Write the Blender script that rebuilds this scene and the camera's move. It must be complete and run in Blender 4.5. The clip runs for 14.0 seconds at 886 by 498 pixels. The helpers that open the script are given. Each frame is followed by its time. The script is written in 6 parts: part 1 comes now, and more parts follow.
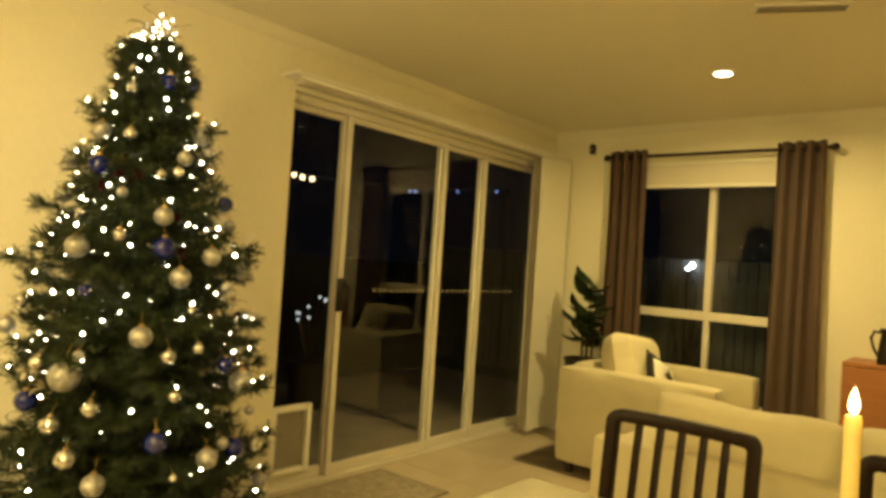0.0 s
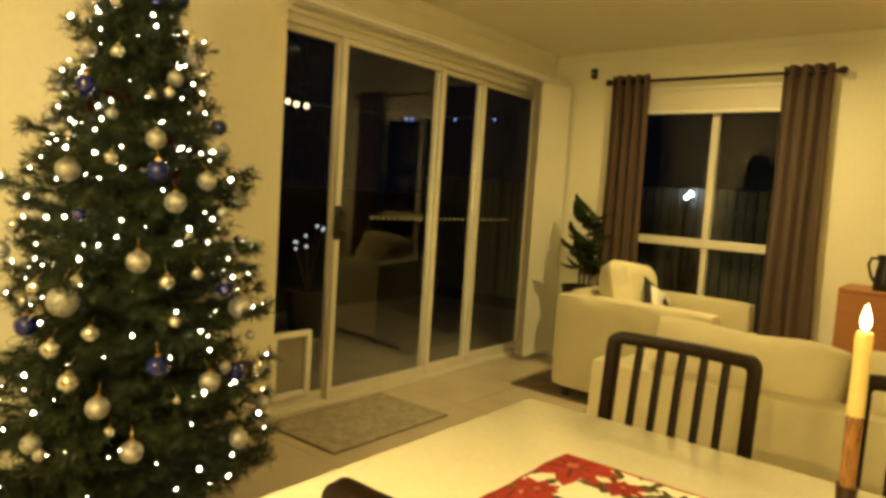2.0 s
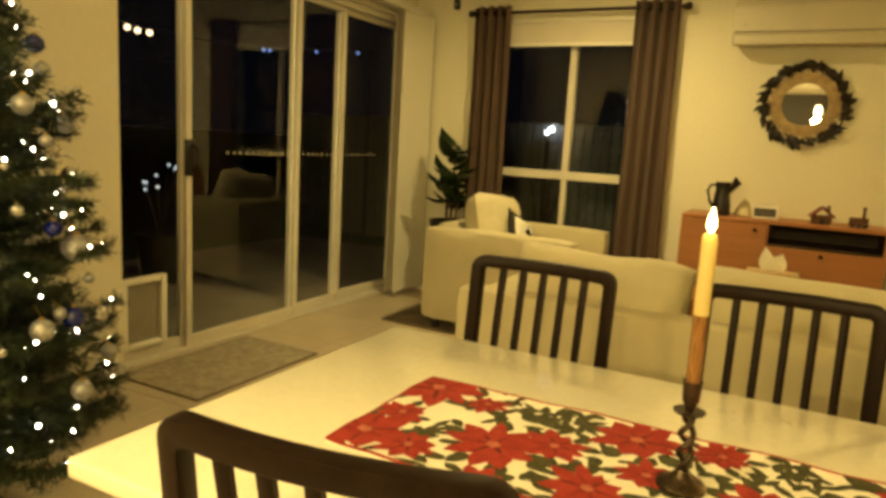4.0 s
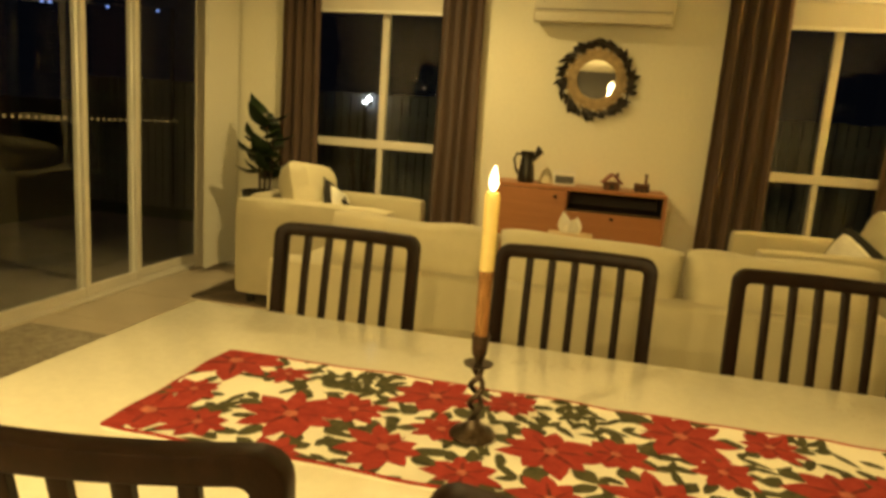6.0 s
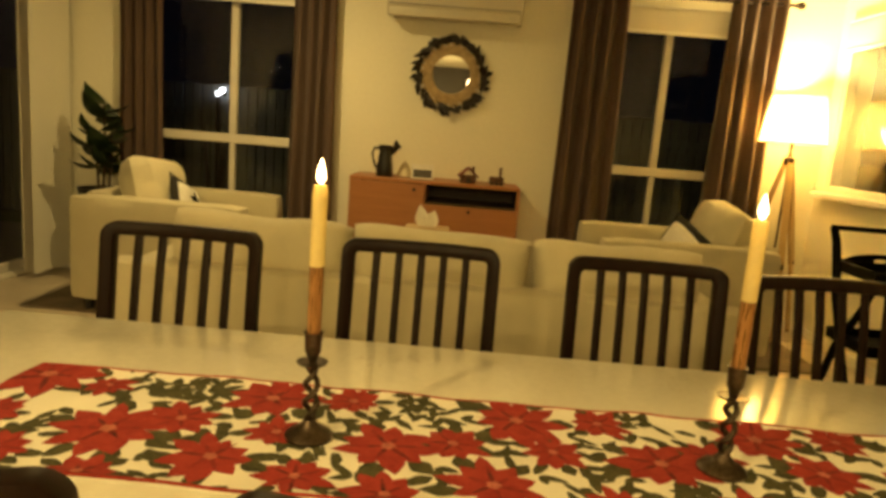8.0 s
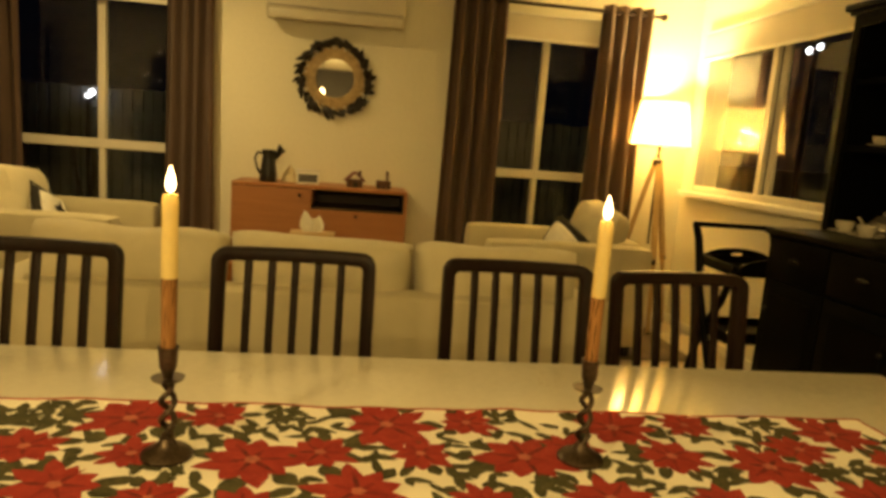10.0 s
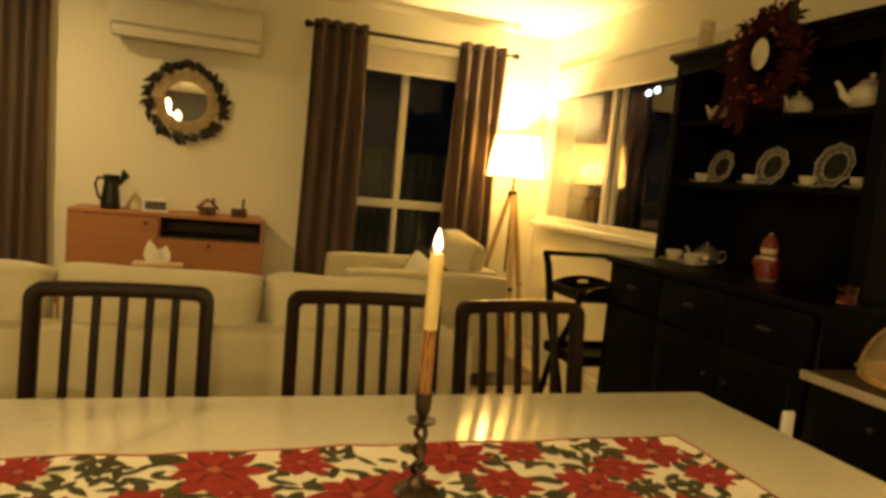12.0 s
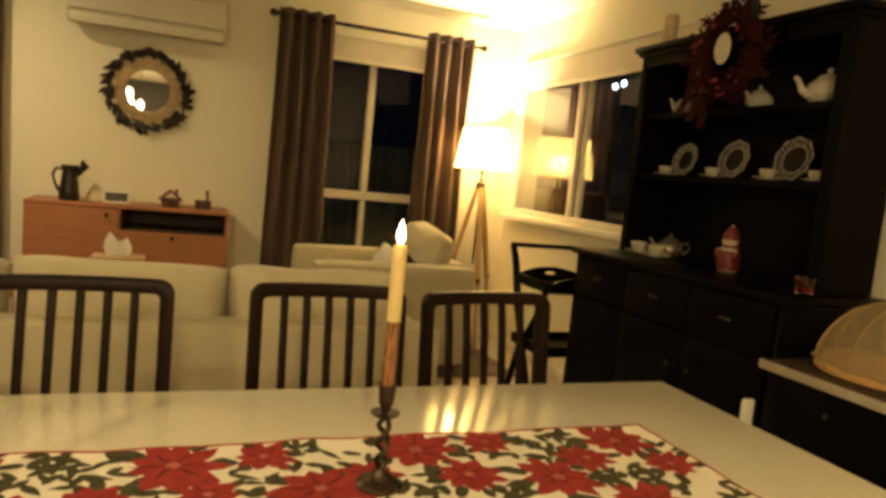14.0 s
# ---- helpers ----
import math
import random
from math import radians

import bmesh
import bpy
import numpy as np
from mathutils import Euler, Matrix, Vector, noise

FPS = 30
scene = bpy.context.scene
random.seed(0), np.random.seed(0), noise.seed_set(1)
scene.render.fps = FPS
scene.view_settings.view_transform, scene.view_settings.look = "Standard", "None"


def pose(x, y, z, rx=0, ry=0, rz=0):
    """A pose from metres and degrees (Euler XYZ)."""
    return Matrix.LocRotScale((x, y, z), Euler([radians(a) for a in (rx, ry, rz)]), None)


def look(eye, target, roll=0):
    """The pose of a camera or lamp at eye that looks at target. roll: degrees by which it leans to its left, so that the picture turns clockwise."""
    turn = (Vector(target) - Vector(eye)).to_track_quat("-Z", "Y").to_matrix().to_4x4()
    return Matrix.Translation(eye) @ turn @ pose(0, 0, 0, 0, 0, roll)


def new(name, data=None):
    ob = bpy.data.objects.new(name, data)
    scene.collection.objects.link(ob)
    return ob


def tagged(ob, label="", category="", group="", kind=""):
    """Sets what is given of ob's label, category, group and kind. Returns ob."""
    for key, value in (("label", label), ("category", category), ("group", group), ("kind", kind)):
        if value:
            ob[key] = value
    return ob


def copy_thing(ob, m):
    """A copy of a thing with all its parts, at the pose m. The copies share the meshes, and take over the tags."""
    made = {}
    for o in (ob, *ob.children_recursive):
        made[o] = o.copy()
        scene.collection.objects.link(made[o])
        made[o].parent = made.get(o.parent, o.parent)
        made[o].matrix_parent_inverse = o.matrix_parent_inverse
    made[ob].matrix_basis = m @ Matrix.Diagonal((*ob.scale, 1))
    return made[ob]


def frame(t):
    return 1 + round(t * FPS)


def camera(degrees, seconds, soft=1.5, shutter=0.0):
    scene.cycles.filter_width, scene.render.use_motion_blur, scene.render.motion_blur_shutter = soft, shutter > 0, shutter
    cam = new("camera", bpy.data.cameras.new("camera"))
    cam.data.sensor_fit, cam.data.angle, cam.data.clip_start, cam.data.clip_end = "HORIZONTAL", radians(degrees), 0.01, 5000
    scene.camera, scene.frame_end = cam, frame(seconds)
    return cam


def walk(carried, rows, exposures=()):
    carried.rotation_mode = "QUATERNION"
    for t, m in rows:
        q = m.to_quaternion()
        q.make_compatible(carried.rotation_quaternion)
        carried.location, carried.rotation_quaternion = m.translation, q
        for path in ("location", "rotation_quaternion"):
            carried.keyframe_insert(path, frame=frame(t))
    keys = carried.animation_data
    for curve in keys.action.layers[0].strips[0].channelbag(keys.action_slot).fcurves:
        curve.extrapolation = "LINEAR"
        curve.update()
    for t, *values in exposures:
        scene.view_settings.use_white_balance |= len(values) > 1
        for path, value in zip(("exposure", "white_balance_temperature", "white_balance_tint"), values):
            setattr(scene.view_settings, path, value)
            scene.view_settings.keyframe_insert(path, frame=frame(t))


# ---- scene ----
# The camera and its walk.
cam = camera(66.4, 14.0, soft=3.5)
PATH = [
    (0, (0.615, 0.934, 1.333), (-0.654, 2.48, 1.373), 3.8),
    (0.5, (0.611, 0.928, 1.331), (-0.662, 2.47, 1.353), 3.8),
    (1, (0.604, 0.933, 1.326), (-0.674, 2.47, 1.275), 3.6),
    (1.5, (0.598, 0.938, 1.318), (-0.68, 2.473, 1.207), 3.5),
    (2, (0.585, 0.952, 1.309), (-0.661, 2.508, 1.147), 3.7),
    (4.5, (0.57, 1.028, 1.257), (-0.209, 2.84, 0.923), 3.6),
    (5, (0.58, 1.036, 1.255), (-0.062, 2.899, 0.913), 4.0),
    (5.5, (0.596, 1.042, 1.25), (0.064, 2.939, 0.905), 3.7),
    (6, (0.615, 1.054, 1.247), (0.193, 2.976, 0.888), 4.2),
    (6.5, (0.629, 1.065, 1.247), (0.303, 3.006, 0.886), 4.3),
    (7, (0.643, 1.076, 1.246), (0.406, 3.029, 0.889), 4.6),
    (7.5, (0.659, 1.075, 1.245), (0.525, 3.039, 0.892), 4.7),
    (8, (0.67, 1.078, 1.247), (0.63, 3.047, 0.902), 4.6),
    (10.5, (0.744, 1.07, 1.257), (1.104, 3.014, 0.962), 4.7),
    (11, (0.763, 1.077, 1.261), (1.237, 3.002, 0.997), 5.2),
    (11.5, (0.772, 1.068, 1.269), (1.337, 2.975, 1.055), 5.7),
    (12, (0.784, 1.068, 1.267), (1.414, 2.956, 1.069), 5.4),
    (12.5, (0.794, 1.064, 1.268), (1.489, 2.93, 1.079), 5.5),
    (13, (0.798, 1.065, 1.268), (1.535, 2.913, 1.071), 5.6),
    (13.5, (0.797, 1.069, 1.266), (1.521, 2.923, 1.066), 5.6),
    (14, (0.795, 1.07, 1.266), (1.511, 2.925, 1.054), 5.6),
]
walk(cam, [(t, look(eye, target, roll)) for t, eye, target, roll in PATH],
     [(0.0, 0.41, 6600, 5), (2.0, 0.40, 6550, 5), (5.0, 0.27, 6450, 9), (6.5, 0.15, 6500, 11), (8.0, -0.08, 6650, 14), (11.0, -0.19, 6900, 19), (12.5, -0.1, 5900, 23), (14.0, -0.08, 5500, 25)])

# World: a night sky, almost black.
night = bpy.data.worlds.new("night")
night.use_nodes = True
night.node_tree.nodes["Background"].inputs[0].default_value = (0.25, 0.3, 0.5, 1)
night.node_tree.nodes["Background"].inputs[1].default_value = 0.004
scene.world = night

WARM = (1.0, 0.72, 0.25)
LAMP_WARM = (1.0, 0.71, 0.25)
# Only the first downlight is seen; the other two are added out of view.
DOWNLIGHTS = [(-0.62, 4.81, 26.0), (-0.62, 0.5, 33.0), (-0.62, -2.2, 20.0)]
PENDANTS = [(0.66, -0.2, 2.0), (-0.06, -0.2, 2.03), (0.07, -0.6, 1.885)]
PENDANT_POWER = 42.0


def lamp(name, kind, place, power, colour, size, spread=None, aim=None):
    data = bpy.data.lights.new(name, kind)
    data.energy, data.color = power, colour
    if kind == "AREA":
        data.shape, data.size = "DISK", size
        if spread:
            data.spread = radians(spread)
    else:
        data.shadow_soft_size = size
    ob = new(name, data)
    ob.matrix_basis = look(place, aim) if aim else Matrix.Translation(place)
    return ob


for x, y, power in DOWNLIGHTS:
    lamp("downlight_lamp", "AREA", (x, y, 2.484), power, WARM, 0.085, 170)
for x, y, z in PENDANTS:
    lamp("pendant_lamp", "POINT", (x, y, z - 0.14), PENDANT_POWER, WARM, 0.06)
lamp("floor_lamp_bulb", "POINT", (2.865, 5.775, 1.455), 280.0, LAMP_WARM, 0.075)
for x, y in ((0.463, 2.07), (1.113, 2.08)):
    lamp("candle_glow", "POINT", (x, y, 1.172), 0.9, (1.0, 0.55, 0.18), 0.012)
lamp("yard_lamp_bulb", "POINT", (-2.25, 9.20, 1.50), 0.75, (0.92, 0.96, 1.0), 0.03)

# ---- materials ----


def shader(name, colour, rough=0.5, metal=0.0, vary=0.12, scale=6.0, fine=90.0, bump=0.0, bump_scale=120.0, coat=0.0, spec=0.5,
           sheen=0.0, other=None, through_light=0.0, random_tone=0.0, stretch=(1, 1, 1)):
    """A procedural surface: a base colour that varies at two scales, roughness that varies with it, and fine relief."""
    m = bpy.data.materials.new(name)
    m.use_nodes = True
    nodes, links = m.node_tree.nodes, m.node_tree.links
    p = nodes["Principled BSDF"]
    coords = nodes.new("ShaderNodeTexCoord")
    mapping = nodes.new("ShaderNodeMapping")
    mapping.inputs["Scale"].default_value = stretch
    links.new(coords.outputs["Object"], mapping.inputs[0])
    big, small = nodes.new("ShaderNodeTexNoise"), nodes.new("ShaderNodeTexNoise")
    for n, sc, det in ((big, scale, 3), (small, fine, 2)):
        n.inputs["Scale"].default_value, n.inputs["Detail"].default_value = sc, det
        links.new(mapping.outputs[0], n.inputs["Vector"])
    total = nodes.new("ShaderNodeMath")
    total.operation = "ADD"
    links.new(big.outputs[0], total.inputs[0])
    links.new(small.outputs[0], total.inputs[1])
    half = nodes.new("ShaderNodeMath")
    half.operation = "MULTIPLY"
    half.inputs[1].default_value = 0.5
    links.new(total.outputs[0], half.inputs[0])
    ramp = nodes.new("ShaderNodeValToRGB")
    second = other or tuple(c * (1 - 2 * vary) for c in colour)
    first = colour if other else tuple(min(1, c * (1 + vary)) for c in colour)
    ramp.color_ramp.elements[0].position, ramp.color_ramp.elements[1].position = 0.35, 0.65
    ramp.color_ramp.elements[0].color, ramp.color_ramp.elements[1].color = (*second, 1), (*first, 1)
    links.new(half.outputs[0], ramp.inputs[0])
    out = ramp.outputs[0]
    if random_tone:
        info, tone, mix = nodes.new("ShaderNodeObjectInfo"), nodes.new("ShaderNodeMapRange"), nodes.new("ShaderNodeHueSaturation")
        tone.inputs["To Min"].default_value, tone.inputs["To Max"].default_value = 1 - random_tone, 1 + random_tone
        links.new(info.outputs["Random"], tone.inputs["Value"])
        links.new(tone.outputs[0], mix.inputs["Value"])
        links.new(out, mix.inputs["Color"])
        out = mix.outputs[0]
    links.new(out, p.inputs["Base Color"])
    grade = nodes.new("ShaderNodeMapRange")
    grade.inputs["To Min"].default_value, grade.inputs["To Max"].default_value = max(0.02, rough - 0.08), min(1, rough + 0.08)
    links.new(half.outputs[0], grade.inputs["Value"])
    links.new(grade.outputs[0], p.inputs["Roughness"])
    p.inputs["Metallic"].default_value = metal
    p.inputs["Coat Weight"].default_value = coat
    p.inputs["Coat Roughness"].default_value = 0.08
    p.inputs["Specular IOR Level"].default_value = spec
    p.inputs["Sheen Weight"].default_value = sheen
    if bump:
        relief, b = nodes.new("ShaderNodeTexNoise"), nodes.new("ShaderNodeBump")
        relief.inputs["Scale"].default_value = bump_scale
        b.inputs["Strength"].default_value, b.inputs["Distance"].default_value = bump, 0.004
        links.new(mapping.outputs[0], relief.inputs["Vector"])
        links.new(relief.outputs[0], b.inputs["Height"])
        links.new(b.outputs[0], p.inputs["Normal"])
    if through_light:
        t, mix = nodes.new("ShaderNodeBsdfTranslucent"), nodes.new("ShaderNodeMixShader")
        links.new(out, t.inputs[0])
        mix.inputs[0].default_value = through_light
        links.new(p.outputs[0], mix.inputs[1])
        links.new(t.outputs[0], mix.inputs[2])
        links.new(mix.outputs[0], nodes["Material Output"].inputs[0])
    return m


def glow(name, colour, strength):
    m = bpy.data.materials.new(name)
    m.use_nodes = True
    p = m.node_tree.nodes["Principled BSDF"]
    p.inputs["Base Color"].default_value = (*colour, 1)
    p.inputs["Emission Color"].default_value = (*colour, 1)
    p.inputs["Emission Strength"].default_value = strength
    return m


def clear(name, colour=(0.93, 0.95, 0.94), rough=0.0, ior=1.32):
    m = bpy.data.materials.new(name)
    m.use_nodes = True
    p = m.node_tree.nodes["Principled BSDF"]
    p.inputs["Base Color"].default_value = (*colour, 1)
    p.inputs["Transmission Weight"].default_value = 1
    p.inputs["Roughness"].default_value, p.inputs["IOR"].default_value = rough, ior
    return m


WALL = shader("wall_paint", (0.79, 0.755, 0.61), 0.75, vary=0.02, scale=1.2, fine=40, bump=0.06, bump_scale=220)
CEIL = shader("ceiling_paint", (0.78, 0.745, 0.62), 0.85, vary=0.02, scale=0.9, bump=0.04, bump_scale=200)
DARKWALL = shader("dark_feature_paint", (0.05, 0.045, 0.04), 0.6, vary=0.1, scale=1.5)
TRIM = shader("white_gloss_paint", (0.80, 0.78, 0.72), 0.35, vary=0.03, scale=3)
ALU = shader("cream_powder_coat", (0.66, 0.62, 0.54), 0.4, vary=0.04, scale=5, fine=200)
TILE = shader("floor_tile_glaze", (0.55, 0.47, 0.36), 0.32, vary=0.07, scale=3, fine=60, bump=0.03, bump_scale=30, random_tone=0.04)
GROUT = shader("floor_grout", (0.36, 0.30, 0.23), 0.9, vary=0.15, scale=20, fine=300, bump=0.3, bump_scale=400)
FABRIC = shader("cream_upholstery", (0.57, 0.515, 0.345), 0.9, vary=0.05, scale=8, fine=500, bump=0.35, bump_scale=650, sheen=0.2)
CUSHION = shader("cream_cushion_cloth", (0.62, 0.565, 0.39), 0.92, vary=0.05, scale=10, fine=400, bump=0.3, bump_scale=500, sheen=0.2)
BLACKFAB = shader("black_piping_cloth", (0.02, 0.018, 0.016), 0.85, bump=0.2)
WHITEFAB = shader("white_print_cloth", (0.88, 0.86, 0.78), 0.9, bump=0.2)
CURTAIN = shader("taupe_curtain_cloth", (0.19, 0.122, 0.092), 0.85, vary=0.10, scale=5, fine=350, bump=0.25, bump_scale=500, sheen=0.2,
                 through_light=0.5, stretch=(3, 3, 0.6))
BLIND = shader("roller_blind_cloth", (0.72, 0.67, 0.57), 0.8, vary=0.03, scale=6, fine=400, bump=0.1, bump_scale=600, through_light=0.1)
PANELCLOTH = shader("white_panel_cloth", (0.86, 0.83, 0.72), 0.8, vary=0.015, scale=4, fine=300, through_light=0.15)
RODM = shader("dark_bronze_rod", (0.035, 0.02, 0.015), 0.4, metal=0.5, vary=0.2)
DARKWOOD = shader("black_brown_stain", (0.012, 0.0052, 0.0032), 0.42, spec=0.13, vary=0.25, scale=9, fine=120, bump=0.06, bump_scale=180, stretch=(6, 6, 0.5))
BLACKWOOD = shader("black_cabinet_paint", (0.0030, 0.0029, 0.0025), 0.36, spec=0.07, vary=0.25, scale=4, fine=90, bump=0.03, bump_scale=140)
TABLETOP = shader("white_gloss_tabletop", (0.82, 0.795, 0.68), 0.15, spec=0.5, vary=0.03, scale=2.2, fine=70, bump=0.012, bump_scale=9)
RUNNER = shader("cream_runner_linen", (0.88, 0.85, 0.74), 0.9, vary=0.04, scale=12, fine=500, bump=0.3, bump_scale=900)
RED = shader("red_print", (0.25, 0.014, 0.010), 0.9, vary=0.35, scale=40, fine=220, bump=0.2, bump_scale=900, other=(0.38, 0.034, 0.022))
REDDARK = shader("dark_red_print", (0.215, 0.012, 0.009), 0.9, vary=0.35, scale=40, bump=0.2, bump_scale=900)
GREEN = shader("olive_print", (0.026, 0.028, 0.009), 0.9, vary=0.3, scale=40, fine=160, bump=0.2, bump_scale=900, other=(0.085, 0.08, 0.03))
PINK = shader("pale_print", (0.50, 0.15, 0.10), 0.9, vary=0.2, scale=60, bump=0.2)
OAK = shader("orange_oak_veneer", (0.42, 0.17, 0.055), 0.42, vary=0.10, scale=5, fine=60, bump=0.04, bump_scale=90, other=(0.33, 0.125, 0.04), stretch=(0.6, 5, 9))
PINE = shader("pale_ash_leg", (0.55, 0.38, 0.19), 0.45, vary=0.10, scale=6, fine=80, stretch=(8, 8, 0.6))
SLOT = shader("dark_niche_laminate", (0.04, 0.022, 0.012), 0.6, vary=0.2)
BRASS = shader("aged_pewter", (0.10, 0.075, 0.055), 0.34, metal=0.9, vary=0.25, scale=30, fine=200, bump=0.1, bump_scale=200)
WAX = shader("ivory_wax", (0.92, 0.80, 0.42), 0.4, vary=0.03, scale=30, through_light=0.5)
COPPERWAX = shader("copper_lacquer", (0.40, 0.20, 0.075), 0.28, metal=0.55, vary=0.15, scale=25, stretch=(4, 4, 0.4))
WICK = shader("charred_wick", (0.01, 0.008, 0.006), 0.9)
FLAME = glow("candle_flame", (1.0, 0.66, 0.30), 14.0)
SHADE = shader("lamp_shade_linen", (0.55, 0.46, 0.25), 0.9, vary=0.015, scale=10, fine=400, bump=0.15, bump_scale=700, through_light=0.92)
shade_nodes = SHADE.node_tree
shade_out = shade_nodes.nodes["Material Output"]
sheer, sheer_mix = shade_nodes.nodes.new("ShaderNodeBsdfTransparent"), shade_nodes.nodes.new("ShaderNodeMixShader")
sheer_mix.inputs[0].default_value = 0.18
shade_nodes.links.new(shade_out.inputs[0].links[0].from_socket, sheer_mix.inputs[1])
shade_nodes.links.new(sheer.outputs[0], sheer_mix.inputs[2])
shade_nodes.links.new(sheer_mix.outputs[0], shade_out.inputs[0])
BULB = glow("lamp_bulb_glass", (1.0, 0.78, 0.42), 14.0)
PENDANTGLOW = glow("opal_globe", (1.0, 0.80, 0.45), 5.0)
DOWNGLOW = glow("downlight_lens", (1.0, 0.86, 0.55), 14.0)
FAIRY = glow("fairy_bulb", (1.0, 0.82, 0.52), 60.0)
FLOOD = glow("flood_lens", (0.85, 0.94, 1.0), 7.0)
YARDGLOW = glow("yard_lamp_lens", (0.9, 0.96, 1.0), 5.0)
WARMSPOT = glow("warm_spot", (1.0, 0.72, 0.42), 2.2)
BLUEGLOW = glow("blue_string_bulb", (0.25, 0.4, 1.0), 0.8)
GLASS = clear("window_glass")
DOORGLASS = clear("door_glass", ior=1.42)
SIDEGLASS = clear("side_window_glass", ior=1.5)
COATED = clear("coated_glass", ior=1.1)
GOLDBALL = shader("champagne_bauble", (0.40, 0.40, 0.41), 0.38, metal=0.6, vary=0.3, scale=50, fine=260, bump=0.7, bump_scale=190)
SILVERBALL = shader("silver_bauble", (0.55, 0.55, 0.57), 0.2, metal=0.9, vary=0.15, scale=40, bump=0.3, bump_scale=90)
BLUEBALL = shader("cobalt_bauble", (0.003, 0.009, 0.15), 0.14, metal=0.2, vary=0.15, scale=20, coat=0.6)
CAP = shader("gold_cap", (0.6, 0.42, 0.15), 0.3, metal=1.0)
NEEDLE = shader("fir_needles", (0.006, 0.013, 0.005), 0.6, spec=0.3, vary=0.35, scale=9, fine=60, other=(0.018, 0.030, 0.010))
BARK = shader("brown_stem", (0.05, 0.03, 0.018), 0.85, vary=0.3, scale=30, bump=0.4)
RIBBON = shader("sheer_gold_ribbon", (0.34, 0.30, 0.22), 0.45, metal=0.4, vary=0.1, scale=20)
LEAF = shader("fiddle_leaf", (0.009, 0.020, 0.007), 0.38, spec=0.3, vary=0.3, scale=12, fine=60, other=(0.018, 0.034, 0.011))
POT = shader("charcoal_pot", (0.02, 0.018, 0.017), 0.55, vary=0.2)
SOIL = shader("potting_soil", (0.03, 0.02, 0.012), 0.95, vary=0.4, scale=50, bump=0.8)
WHITEPL = shader("white_plastic", (0.78, 0.76, 0.70), 0.35, vary=0.02, scale=4)
GREYPL = shader("grey_plastic", (0.25, 0.23, 0.20), 0.5, vary=0.08)
ACPL = shader("aged_cream_plastic", (0.58, 0.54, 0.43), 0.45, vary=0.03, scale=4)
BLACKPL = shader("black_plastic", (0.012, 0.011, 0.011), 0.4, vary=0.1)
MIRRORM = shader("mirror_silver", (0.92, 0.92, 0.92), 0.02, metal=1.0, vary=0.0)
MIRRORM.node_tree.nodes["Principled BSDF"].inputs["Roughness"].default_value = 0.0
for link in list(MIRRORM.node_tree.links):
    if link.to_socket.name == "Roughness":
        MIRRORM.node_tree.links.remove(link)
RATTAN = shader("pale_woven_rattan", (0.50, 0.37, 0.20), 0.6, vary=0.2, scale=30, fine=140, bump=0.4, bump_scale=160)
DARKLEAF = shader("dark_metal_leaf", (0.018, 0.012, 0.009), 0.42, metal=0.4, vary=0.3, scale=30)
CHINA = shader("white_china", (0.60, 0.56, 0.47), 0.15, vary=0.04, scale=20, coat=0.4)
PLATECHINA = shader("grey_white_china", (0.55, 0.52, 0.46), 0.2, vary=0.15, scale=60, coat=0.3)
PLATEWELL = shader("dark_plate_glaze", (0.008, 0.007, 0.006), 0.4, spec=0.2, vary=0.3, scale=45, fine=140, other=(0.03, 0.027, 0.022))
TINWARE = shader("dull_tin", (0.40, 0.37, 0.31), 0.3, metal=0.7, vary=0.25, scale=40)
WREATHRED = shader("dark_red_foliage", (0.020, 0.0035, 0.003), 0.8, spec=0.15, vary=0.4, scale=30, other=(0.042, 0.0055, 0.0045))
BOWGREY = shader("slate_ribbon", (0.05, 0.052, 0.06), 0.6, vary=0.2, scale=30)
BERRY = shader("red_berry", (0.16, 0.010, 0.010), 0.4, vary=0.1)
REDCLAY = shader("red_painted_resin", (0.20, 0.018, 0.014), 0.4, vary=0.2, scale=22, other=(0.11, 0.010, 0.008))
RUG = shader("brown_grey_rug", (0.21, 0.165, 0.12), 0.95, vary=0.25, scale=6, fine=300, bump=0.8, bump_scale=500)
MAT = shader("grey_patterned_mat", (0.50, 0.44, 0.35), 0.95, vary=0.25, scale=22, fine=110, bump=0.8, bump_scale=420, other=(0.27, 0.235, 0.185))
STONE = shader("grey_bench_laminate", (0.38, 0.34, 0.27), 0.35, vary=0.1, scale=14, fine=150)
BOARD = shader("honey_board", (0.55, 0.33, 0.11), 0.45, vary=0.12, scale=8, stretch=(1, 7, 1))
NET = shader("cream_net", (0.62, 0.50, 0.29), 0.85, vary=0.05, through_light=0.4)
net_nodes = NET.node_tree
net_out = net_nodes.nodes["Material Output"]
holes, net_mix = net_nodes.nodes.new("ShaderNodeBsdfTransparent"), net_nodes.nodes.new("ShaderNodeMixShader")
net_mix.inputs[0].default_value = 0.55
net_nodes.links.new(net_out.inputs[0].links[0].from_socket, net_mix.inputs[1])
net_nodes.links.new(holes.outputs[0], net_mix.inputs[2])
net_nodes.links.new(net_mix.outputs[0], net_out.inputs[0])
CONEM = shader("cream_felt", (0.66, 0.58, 0.40), 0.95, vary=0.08, scale=40, bump=0.3, bump_scale=300)
HOUSEM = shader("brown_resin", (0.13, 0.055, 0.028), 0.55, vary=0.35, scale=60)
TINJUG = shader("black_enamel", (0.009, 0.007, 0.006), 0.4, vary=0.3, scale=12)
PAPER = shader("white_tissue", (0.85, 0.82, 0.74), 0.95, vary=0.02)
